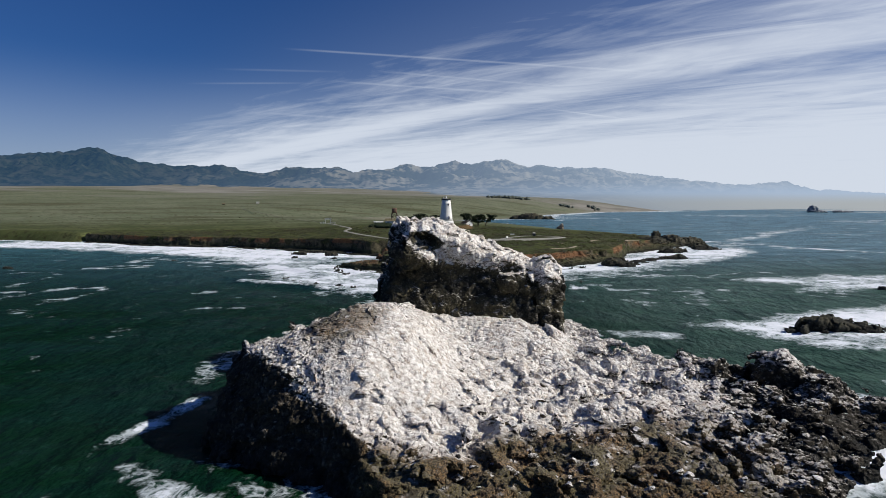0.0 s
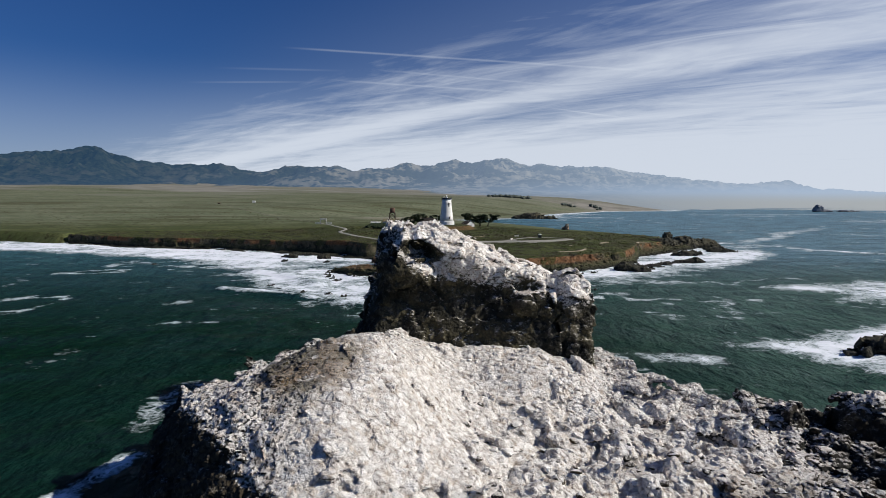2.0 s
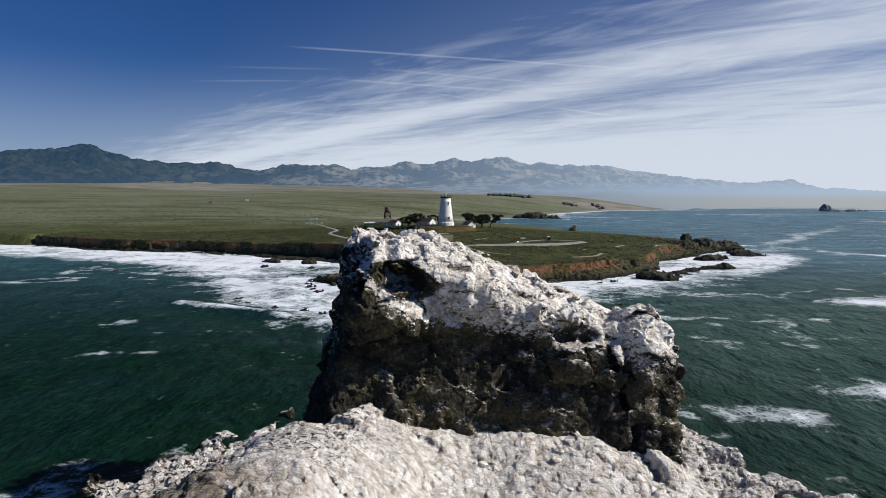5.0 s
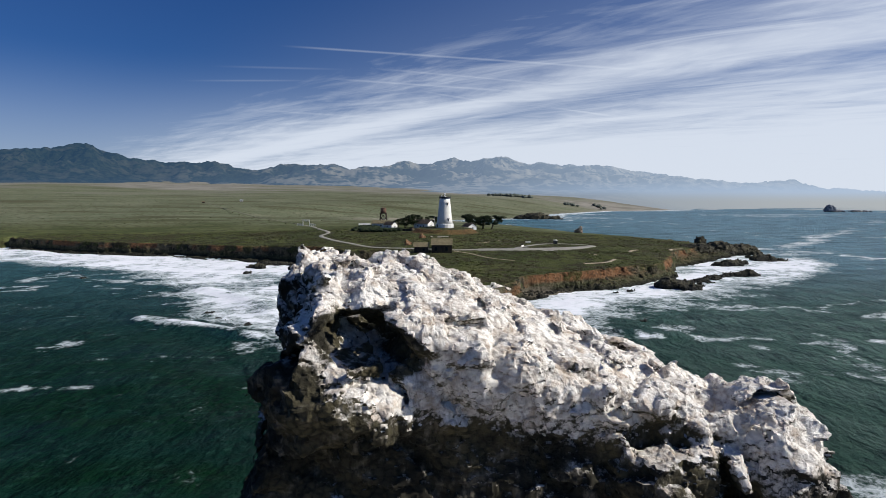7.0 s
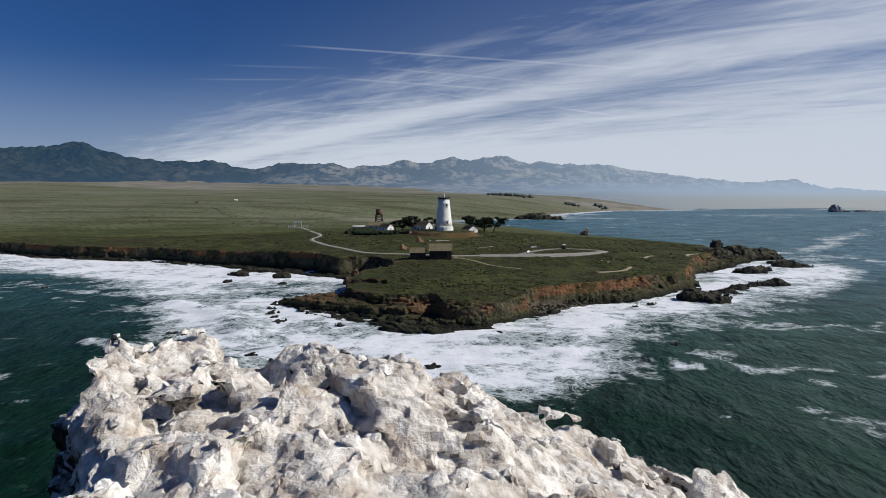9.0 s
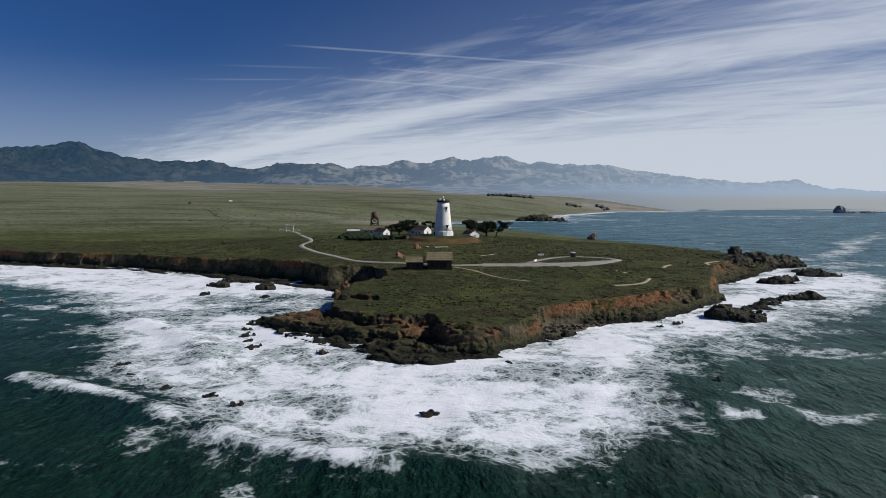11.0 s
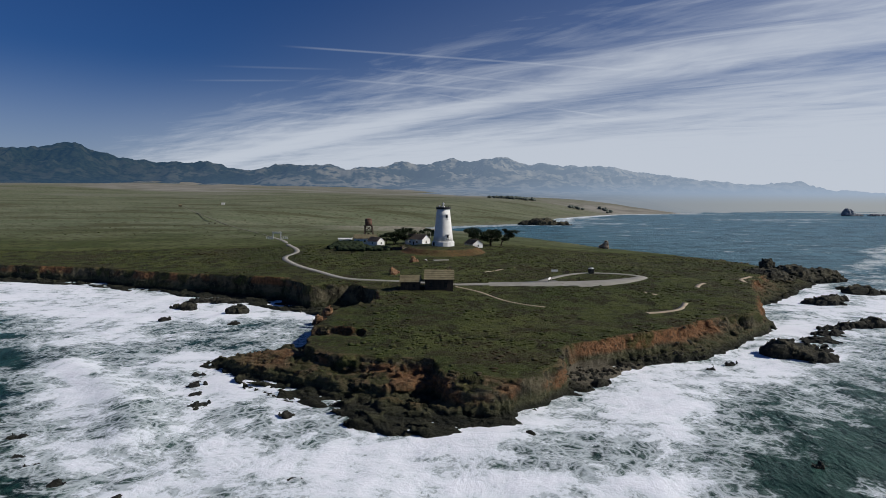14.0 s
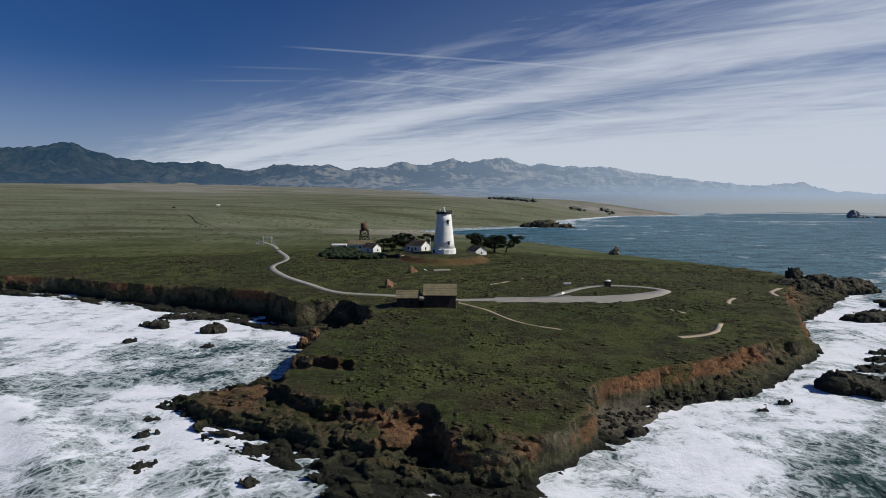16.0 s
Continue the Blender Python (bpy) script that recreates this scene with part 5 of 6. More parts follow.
for n, (x, y, r) in enumerate([(-2, 270, 2.4), (-50, 281, 1.7), (-70, 293, 1.6), (-81, 304, 2.2), (-60, 337, 2.6), (-54, 323, 2.6), (-24, 288, 1.5), (-33, 317, 2.0), (-42, 276, 1.8), (66, 294, 1.6),
                               (74, 354, 1.5), (82, 359, 1.8), (-32, 316, 2.2), (-53, 321, 1.4), (83, 359, 1.2), (21, 321, 1.2), (-63, 345, 2.4), (-58, 330, 1.8), (-75, 296, 1.3), (-62, 286, 1.5),
                               (-105, 416, 2.6), (-76, 409, 2.2), (-178, 392, 2.2), (-256, 349, 3.0), (198, 272, 3.2)]):
    sea_rock("wave_rock", "small black rock awash in white surf", [((x, y, -0.35), (r * 0.62, r * 0.45, r * 0.48)), ((x + r * 0.7, y + r * 0.4, -0.35), (r * 0.42, r * 0.3, r * 0.38))], 0.25, 0.35, group="rocks awash in the surf")

# ---- ways across the headland ----
def ribbon(name, line, width, mat, label, closed=False, ragged=0.0, raise_by=0.0, wide_at=()):
    """A way laid on the ground."""
    pts = [Vector((*p, 0)) for p in line]
    if closed:
        pts.append(pts[0])
    fine = []
    for i in range(len(pts) - 1):
        p0, p1, p2, p3 = pts[max(i - 1, 0)], pts[i], pts[i + 1], pts[min(i + 2, len(pts) - 1)]
        n = max(2, int((p2 - p1).length / 2.5))
        for k in range(n):
            u = k / n
            fine.append(0.5 * (2 * p1 + (p2 - p0) * u + (2 * p0 - 5 * p1 + 4 * p2 - p3) * u * u + (3 * p1 - p0 - 3 * p2 + p3) * u ** 3))
    fine.append(pts[-1])
    v, f = [], []
    for i, p in enumerate(fine):
        way = (fine[min(i + 1, len(fine) - 1)] - fine[max(i - 1, 0)]).normalized()
        side = Vector((way.y, -way.x, 0))
        for j, e in enumerate((-0.5, -0.47, 0.0, 0.47, 0.5)):
            wide = (width if not wide_at else float(np.interp(i / (len(fine) - 1), [q / (len(wide_at) - 1) for q in range(len(wide_at))], wide_at))) * (1 + ragged * float(vnoise(i * 0.7, j * 3.1, 0.0, 7)))
            q = p + side * wide * e
            v.append((q.x, q.y, float(ground_height(q.x, q.y)) + (0.09 + raise_by if 0 < j < 4 else -0.2) + (0.02 if j == 2 else 0)))
        if i:
            a = (i - 1) * 5
            f += [(a + j, a + j + 1, a + j + 6, a + j + 5) for j in range(4)]
    ob = new(name, mesh_of(name, v, f, mat))
    return tagged(ob, label, "path", kind="structure")


ribbon("road", ROAD, 3.2, road_mat, "pale winding access road across the headland")
ribbon("track", TRACK, 1.5, plain("worn track", (0.20, 0.19, 0.14), (0.13, 0.125, 0.085), 3.0, 0.95, 0.3), "narrow worn track leading inland", ragged=0.5)
ribbon("parking_loop", LOOP, 6.4, road_mat, "pale asphalt turning loop on the headland", wide_at=(3.5, 4.5, 7, 10, 11, 11, 9, 7, 4.5, 3.6, 3.2, 3.2, 3.2, 3))
ribbon("road_apron", [(20, 438.5), (32, 438.5), (43, 440), (50, 442)], 8.0, road_mat, "pale asphalt apron where road meets loop", ragged=0.2, raise_by=0.03)
ribbon("trail", TRAIL, 0.9, sand_mat, "sandy footpath through the scrub", ragged=0.5)
ribbon("trail", SPUR, 1.7, sand_mat, "bare sandy footpath near the cliff", ragged=0.7)
ribbon("trail", POINT_TRAIL, 1.8, sand_mat, "sandy footpath near the rocky point", ragged=0.5)
ribbon("trail", STUB, 1.6, sand_mat, "short worn footpath", ragged=0.6)
ribbon("trail", [(79, 424), (84, 419), (86, 421)], 1.6, sand_mat, "short worn footpath", ragged=0.6)
ribbon("trail", [(20, 468), (27, 474), (36, 484)], 1.0, sand_mat, "faint worn footpath", ragged=0.6)
ribbon("yard", YARD, 5.0, sand_mat, "pale gravel yard between the cottages", ragged=0.3)
ribbon("yard", [(-4, 505), (0, 505.5), (4, 506)], 3.0, road_mat, "small pale concrete slab", ragged=0.2)


def gz(x, y):
    return float(ground_height(x, y))


# ---- lighthouse ----
def lighthouse():
    base = gz(1, 547) - 0.15
    t = thing("lighthouse", pose(1.0, 547, base), "white tapered masonry lighthouse with black gallery on a mound", "lighthouse")
    part("plinth", tube([(6.7, -0.4), (6.7, 2.5), (6.45, 2.7), (6.45, 2.9), (6.0, 2.95)], 16), white_mat, t, "white octagonal plinth")
    part("tower", tube([(5.95, 2.9), (5.5, 6.5), (5.05, 10.5), (4.62, 14.5), (4.2, 18.4), (3.85, 21.6)], 40), white_mat, t, smooth=True)
    part("gallery", tube([(3.85, 21.6), (4.45, 21.9), (4.45, 22.6), (4.0, 22.62), (4.0, 22.9)], 40), black_mat, t, "black iron gallery deck")
    rail = bmesh.new()
    for i in range(16):
        a = 2 * math.pi * i / 16
        b2 = 2 * math.pi * (i + 1) / 16
        p, q = (4.3 * math.cos(a), 4.3 * math.sin(a)), (4.3 * math.cos(b2), 4.3 * math.sin(b2))
        rod((*p, 22.5), (*p, 23.7), 0.06, 5, rail)
        rod((*p, 23.7), (*q, 23.7), 0.06, 5, rail)
        rod((*p, 23.1), (*q, 23.1), 0.04, 5, rail)
    part("railing", rail, black_mat, t, "thin black railing")
    part("beacon", tube([(0.9, 22.9), (0.9, 23.6), (0.35, 23.7), (0.35, 24.6), (0.55, 24.7), (0.55, 25.3), (0.1, 25.6)], 12), white_mat, t, "small modern beacon on a post")
    part("vent", box(-2.6, -1.8, -1.0, -0.2, 22.9, 24.1, 0.05), white_mat, t)
    for z, r, ang in ((17.4, 4.28, -62), (5.8, 5.58, -62), (11.8, 4.9, 60)):
        frame_ob = part("window", box(-0.10, 0.28, -0.5, 0.5, -0.95, 0.85, 0.04), black_mat, t, "dark window with a projecting hood")
        frame_ob.matrix_local = pose(r * math.cos(radians(ang)), r * math.sin(radians(ang)), z, 0, 0, ang)
        part("pane", box(0.285, 0.30, -0.35, 0.35, -0.75, 0.65), glass_mat, frame_ob)
        part("hood", box(-0.1, 0.6, -0.85, 0.85, 0.85, 1.2, 0.05), black_mat, frame_ob)
        part("sill", box(-0.1, 0.4, -0.7, 0.7, -1.2, -0.95, 0.04), white_mat, frame_ob)
        for sgn in (-0.5, 0.5):
            part("bracket", box(-0.1, 0.3, sgn - 0.12, sgn + 0.12, -1.9, -1.2, 0.03), black_mat, frame_ob)
    door = part("door", box(-0.1, 0.22, -0.7, 0.7, 0.3, 2.5, 0.03), weathered_mat, t, "dark plank entrance door")
    door.matrix_local = pose(6.6 * math.cos(radians(215)), 6.6 * math.sin(radians(215)), 0, 0, 0, 215)


lighthouse()


# ---- buildings ----
def gable(name, x, y, turn, wide, deep, wall, roof, wall_mat, roof_mat, label, windows=(), chimney=None, eave=0.45, category="building", door_at=None):
    """A house with a gable roof; its ridge runs along its own x."""
    t = thing(name, pose(x, y, gz(x, y) - 0.1, 0, 0, turn), label, category)
    bm = bmesh.new()
    a, d = wide / 2, deep / 2
    pts = [(-a, -d, -0.8), (-a, d, -0.8), (-a, d, wall), (-a, 0, wall + roof), (-a, -d, wall)]
    lo = [bm.verts.new(p) for p in pts]
    hi = [bm.verts.new((a, p[1], p[2])) for p in pts]
    bm.faces.new(lo)
    bm.faces.new(hi[::-1])
    for i in range(5):
        bm.faces.new((lo[i], hi[i], hi[(i + 1) % 5], lo[(i + 1) % 5]))
    part("wall", bm, wall_mat, t)
    for sgn in (-1, 1):
        bm = bmesh.new()
        k = roof / d
        e = d + eave
        prof = [(0, wall + roof + 0.06), (sgn * e, wall - k * eave + 0.06), (sgn * e, wall - k * eave + 0.26), (0, wall + roof + 0.30)]
        l2 = [bm.verts.new((-a - eave, *p)) for p in prof]
        h2 = [bm.verts.new((a + eave, *p)) for p in prof]
        bm.faces.new(l2)
        bm.faces.new(h2[::-1])
        for i in range(4):
            bm.faces.new((l2[i], h2[i], h2[(i + 1) % 4], l2[(i + 1) % 4]))
        slope = part("roof", bm, roof_mat, t)
        for c in range(1, 5):
            u = c / 5
            yy, zz = sgn * e * u, wall + roof + 0.30 + (wall - k * eave + 0.26 - wall - roof - 0.30) * u
            part("shingle_row", box(-a - eave, a + eave, yy - 0.08, yy + 0.08, zz - 0.03, zz + 0.06), roof_mat, slope)
    for side, u, z, ww, hh in windows:
        if side in ("front", "rear"):
            s2 = -1 if side == "front" else 1
            w_ob = part("window", box(u - ww / 2 - 0.1, u + ww / 2 + 0.1, s2 * d - 0.06, s2 * d + 0.06, z - hh / 2 - 0.1, z + hh / 2 + 0.1, 0.02), wall_mat, t)
            part("pane", box(u - ww / 2, u + ww / 2, s2 * d - 0.075, s2 * d + 0.075, z - hh / 2, z + hh / 2), glass_mat, w_ob)
        else:
            s2 = 1 if side == "right" else -1
            w_ob = part("window", box(s2 * a - 0.06, s2 * a + 0.06, u - ww / 2 - 0.1, u + ww / 2 + 0.1, z - hh / 2 - 0.1, z + hh / 2 + 0.1, 0.02), wall_mat, t)
            part("pane", box(s2 * a - 0.075, s2 * a + 0.075, u - ww / 2, u + ww / 2, z - hh / 2, z + hh / 2), glass_mat, w_ob)
    if chimney:
        part("chimney", box(chimney - 0.5, chimney + 0.5, 0.2, 1.2, wall + roof * 0.4, wall + roof + 1.6, 0.06), khaki_mat, t, "pale square chimney")
    if door_at is not None:
        part("door", box(door_at - 0.5, door_at + 0.5, -d - 0.07, -d + 0.05, 0.1, 2.2), timber_mat, t, "dark plank door")
    return t


gable("signal_house", -0.6, 431.5, 0, 11.0, 11.5, 4.4, 2.9, weathered_mat, khaki_mat, "weathered dark brown signal house with khaki shingle roof",
      [("front", -3.2, 2.2, 1.2, 1.9), ("front", 2.6, 2.2, 1.2, 1.9), ("right", 0, 2.2, 1.2, 1.8)], 4.2, door_at=-0.3)
gable("shed", -12.0, 430.0, 0, 7.6, 7.0, 3.5, 1.9, weathered_mat, khaki_mat, "low dark brown shed with khaki roof beside the signal house", [("front", 1.5, 1.9, 1.0, 1.2)], door_at=-1.5)
gable("outbuilding", -1.5, 447.5, 0, 6.5, 3.6, 2.4, 0.5, white_mat, white_mat, "low white outbuilding behind the signal house", [])
gable("cottage", -16.0, 588, -38, 15.0, 8.0, 4.0, 2.8, white_mat, brown_roof_mat, "white cottage with brown shingle roof near the lighthouse",
      [("right", 0.0, 2.1, 1.2, 1.5), ("front", -3, 2, 1.3, 1.4), ("front", 3, 2, 1.3, 1.4)], -2.0, category="house", door_at=0)
gable("cottage", 20.5, 572, -62, 10.0, 7.5, 2.6, 2.4, white_mat, brown_roof_mat, "small white cottage with a plain gable beside the trees", [("right", 0.2, 1.4, 0.9, 1.1), ("front", 2, 1.5, 1.0, 1.1)], category="house")
gable("cottage", -42.5, 580, -40, 9.0, 6.5, 3.2, 2.4, white_mat, brown_roof_mat, "small white cottage with a brown roof behind the fence", [("right", 0.3, 1.8, 1.1, 1.3), ("front", 0, 1.8, 1.1, 1.2)], category="house")
gable("barn", -52.0, 600, 0, 15.0, 8.0, 3.6, 2.2, white_mat, khaki_mat, "long low building with a pale khaki roof", [("front", -4, 1.8, 1.2, 1.2), ("front", 0, 1.8, 1.2, 1.2), ("front", 4, 1.8, 1.2, 1.2)], category="house")
gable("garage", -68.0, 614, 5, 9.0, 6.0, 2.2, 0.6, white_mat, white_mat, "flat white garage behind the dark hedge", [])
gable("hut", -419, 1337, 10, 6.0, 4.0, 2.6, 1.0, white_mat, white_mat, "tiny white hut far out on the plain", [])
gable("hut", -462, 1248, 20, 5.0, 4.0, 2.4, 1.2, weathered_mat, khaki_mat, "tiny dark hut at the end of the road", [])


# ---- water tower ----
def water_tower():
    x, y = -52.5, 622
    t = thing("water_tower", pose(x, y, gz(x, y) - 0.2), "old wooden water tower with a rusty brown tank", "water tower")
    tank = part("tank", tube([(2.5, 11.6), (2.55, 13.5), (2.45, 15.9)], 20), rust_mat, t, "rusty brown round tank", True)
    part("tank_roof", tube([(2.65, 15.9), (2.5, 16.2), (0.2, 16.7)], 20), rust_mat, tank)
    for z in (12.3, 13.7, 15.0):
        part("hoop", tube([(2.56, z), (2.60, z + 0.03), (2.60, z + 0.11), (2.56, z + 0.14)], 20, cap=False), timber_mat, tank)
    part("platform", box(-3.2, 3.2, -3.2, 3.2, 11.2, 11.6, 0.05), timber_mat, t)
    feet = [(-3.4, -3.4), (3.4, -3.4), (3.4, 3.4), (-3.4, 3.4)]
    for fx, fy in feet:
        part("leg", rod((fx, fy, -0.3), (fx * 0.72, fy * 0.72, 11.3), 0.34), timber_mat, t)
    for z in (3.7, 7.4):
        k = 1 - 0.28 * z / 11.3
        for (ax, ay), (bx, by) in zip(feet, feet[1:] + feet[:1]):
            part("beam", rod((ax * k, ay * k, z), (bx * k, by * k, z), 0.2), timber_mat, t)
    for z0, z1 in ((0, 3.7), (3.7, 7.4), (7.4, 11.2)):
        k0, k1 = 1 - 0.28 * z0 / 11.3, 1 - 0.28 * z1 / 11.3
        for (ax, ay), (bx, by) in zip(feet, feet[1:] + feet[:1]):
            part("brace", rod((ax * k0, ay * k0, z0), (bx * k1, by * k1, z1), 0.15), timber_mat, t)
            part("brace", rod((bx * k0, by * k0, z0), (ax * k1, ay * k1, z1), 0.15), timber_mat, t)


water_tower()


# ---- entrance gate, posts and small fixtures ----
def entrance_gate():
    x, y = -128.5, 658
    t = thing("entrance_gate", pose(x, y, gz(x, y)), "white timber entrance portal with low side rails", "gate")
    for px2 in (-3.0, 3.0):
        part("post", box(px2 - 0.28, px2 + 0.28, -0.28, 0.28, -0.3, 5.2, 0.04), white_mat, t)
    part("crossbeam", box(-3.8, 3.8, -0.25, 0.25, 5.0, 5.7, 0.05), white_mat, t)
    part("lower_beam", box(-2.72, 2.72, -0.12, 0.12, 4.4, 4.7, 0.03), white_mat, t)
    for a, b2 in ((-8.5, -3.2), (3.2, 8.5)):
        for z in (0.55, 1.15, 1.75):
            part("rail", box(a, b2, -0.08, 0.08, z - 0.11, z + 0.11, 0.02), white_mat, t)
        for k in range(4):
            u = a + (b2 - a) * k / 3
            part("rail_post", box(u - 0.12, u + 0.12, -0.14, 0.14, -0.3, 2.0, 0.02), white_mat, t)


entrance_gate()


def toilet_cabin(x, y):
    t = thing("toilet_cabin", pose(x, y, gz(x, y), 0, 0, 12), "dark grey portable toilet cabin with a pale roof", "cabin")
    part("body", box(-1.0, 1.0, -1.0, 1.0, -0.1, 2.2, 0.05), black_mat, t)
    part("roof", tube([(1.45, 2.2), (1.35, 2.4), (0.8, 2.65)], 4), white_mat, t, "pale translucent roof")
    part("door", box(-0.7, 0.7, -1.05, -0.99, 0.1, 2.0), glass_mat, t)


toilet_cabin(69.0, 466.0)


def bench(x, y, turn):
    t = thing("picnic_bench", pose(x, y, gz(x, y) + 0.02, 0, 0, turn), "weathered timber picnic bench by the loop", "bench")
    part("tabletop", box(-1.2, 1.2, -0.4, 0.4, 0.85, 0.95, 0.02), timber_mat, t)
    for yy in (-0.85, 0.85):
        part("seat", box(-1.2, 1.2, yy - 0.15, yy + 0.15, 0.48, 0.55, 0.02), timber_mat, t)
    for xx in (-0.9, 0.9):
        part("leg", rod((xx, -0.9, -0.1), (xx, 0.3, 0.88), 0.06), timber_mat, t)
        part("leg", rod((xx, 0.9, -0.1), (xx, -0.3, 0.88), 0.06), timber_mat, t)


bench(62.5, 466.5, 10)
bench(58.0, 465.5, -15)


def sign(x, y, turn):
    t = thing("information_board", pose(x, y, gz(x, y) + 0.1, 0, 0, turn), "low pale information board beside the loop", "sign")
    part("panel", box(-1.6, 1.6, -0.06, 0.06, 0.7, 1.6, 0.02), white_mat, t)
    for xx in (-1.2, 1.2):
        part("post", box(xx - 0.09, xx + 0.09, -0.05, 0.05, -0.3, 0.7), timber_mat, t)


sign(52.0, 465.0, 5)
sign(46.0, 444.0, 60)


def fence(line, tall, label):
    t = thing("fence", pose(0, 0, 0), label, "fence")
    for (ax, ay), (bx, by) in zip(line, line[1:]):
        n = max(2, int(math.hypot(bx - ax, by - ay) / 2.2))
        for k in range(n):
            x0, y0 = ax + (bx - ax) * k / n, ay + (by - ay) * k / n
            x1, y1 = ax + (bx - ax) * (k + 1) / n, ay + (by - ay) * (k + 1) / n
            z0, z1 = gz(x0, y0), gz(x1, y1)
            part("post", box(x0 - 0.1, x0 + 0.1, y0 - 0.1, y0 + 0.1, z0 - 0.3, z0 + tall + 0.15), timber_mat, t)
            bm = bmesh.new()
            nrm = Vector((-(y1 - y0), x1 - x0, 0)).normalized() * 0.05
            vs = [bm.verts.new(Vector(p) + o) for o in (nrm, -nrm) for p in ((x0, y0, z0 - 0.1), (x1, y1, z1 - 0.1), (x1, y1, z1 + tall), (x0, y0, z0 + tall))]
            for q in ((0, 1, 2, 3), (7, 6, 5, 4), (0, 4, 5, 1), (1, 5, 6, 2), (2, 6, 7, 3), (3, 7, 4, 0)):
                bm.faces.new([vs[i] for i in q])
            part("board", bm, weathered_mat, t)
    return t


fence([(-62, 560), (-46, 552), (-41, 548), (-29, 546), (-24, 552)], 1.9, "dark weathered board fence round the cottages")
fence([(-24, 552), (-23, 562)], 1.9, "dark weathered board fence beside the yard")


def flagpole(x, y):
    t = thing("flagpole", pose(x, y, gz(x, y)), "slim white flagpole beside the cottage", "pole")
    part("pole", tube([(0.14, -0.3), (0.10, 4.0), (0.07, 8.8)], 8), white_mat, t)
    part("finial", tube([(0.05, 8.8), (0.16, 8.9), (0.16, 9.05), (0.03, 9.15)], 8), white_mat, t)


flagpole(-6.8, 566)


# ---- trees ----
def tree(x, y, tall, wide, lean_x, seed, label, trunks=1):
    rng = np.random.default_rng(seed)
    t = thing("cypress_tree", pose(x, y, gz(x, y) - 0.1), label, "tree", "cypress trees by the lighthouse")
    bm = bmesh.new()
    heads = []
    for k in range(trunks):
        a0 = rng.uniform(0, 6.28)
        p = Vector((0.7 * k * math.cos(a0), 0.7 * k * math.sin(a0), -0.3))
        d = Vector((lean_x * 0.4 + rng.uniform(-0.15, 0.15), rng.uniform(-0.15, 0.15), 1)).normalized()
        r = 0.045 * tall
        for step in range(6):
            q = p + d * tall * 0.11
            bmesh.ops.create_cone(bm, segments=7, radius1=r, radius2=r * 0.84, depth=(q - p).length * 1.06, cap_ends=True,
                                  matrix=Matrix.Translation((p + q) / 2) @ (q - p).to_track_quat("Z", "Y").to_matrix().to_4x4())
            if step >= 1:
                for _ in range(2):
                    a = rng.uniform(0, 6.28)
                    reach = wide * rng.uniform(0.22, 0.50)
                    e = q + Vector((math.cos(a) * reach + lean_x * 0.2 * wide, math.sin(a) * reach, tall * rng.uniform(0.10, 0.26)))
                    bmesh.ops.create_cone(bm, segments=5, radius1=r * 0.5, radius2=r * 0.12, depth=(e - q).length, cap_ends=True,
                                          matrix=Matrix.Translation((q + e) / 2) @ (e - q).to_track_quat("Z", "Y").to_matrix().to_4x4())
                    heads.append(e)
            p, r = q, r * 0.84
            d = (d + Vector((lean_x * 0.12 + rng.uniform(-0.15, 0.15), rng.uniform(-0.15, 0.15), 0))).normalized()
        heads.append(p + d * tall * 0.12)
    part("trunk", bm, bark_mat, t, "twisted grey-brown trunk and limbs")
    cv, cf = [], []
    for h in heads:
        n = 150
        rad = np.array([wide * 0.20, wide * 0.20, tall * 0.085]) * rng.uniform(0.7, 1.3)
        u = rng.normal(size=(n, 3))
        u /= np.linalg.norm(u, axis=1)[:, None]
        c = np.array(h) + u * rad * rng.uniform(0.35, 1.05, (n, 1)) ** 0.7
        for q in c:
            s1 = rng.uniform(0.22, 0.55) * tall / 11
            a, b2 = rng.normal(size=3), rng.normal(size=3)
            a /= np.linalg.norm(a)
            b2 -= a * (a @ b2)
            b2 /= np.linalg.norm(b2)
            i = len(cv)
            cv += [q - a * s1, q + b2 * s1 * 0.55, q + a * s1, q - b2 * s1 * 0.55]
            cf.append((i, i + 1, i + 2, i + 3))
    crown = new("crown", mesh_of("crown", cv, cf, leaf_mat, False))
    crown.parent = t
    tagged(crown, "dense dark green windswept foliage")


for x, y, tall, wide, lx, seed, label, k in ((-31, 588, 9.0, 10, 0.25, 1, "windswept dark cypress beside the cottage", 2), (-24, 592, 10.5, 11, 0.2, 2, "broad dark cypress behind the yard", 2),
                                             (-37, 596, 8.0, 9, 0.1, 3, "low dark cypress beside the barn", 1), (-10.5, 622, 10.0, 9, 0.1, 4, "dark cypress behind the lighthouse", 1),
                                             (24.5, 582, 12.0, 10, -0.3, 5, "tall cypress with bare lower trunk by the small cottage", 2), (32, 586, 11.0, 11, 0.1, 6, "spreading dark cypress by the small cottage", 2),
                                             (39.5, 590, 12.0, 11, 0.35, 7, "leaning cypress with a bare trunk", 1), (-19, 600, 8.5, 9, 0.0, 8, "dark cypress behind the cottage roof", 1)):
    tree(x, y, tall * 1.12, wide * 1.1, lx, seed, label, k)


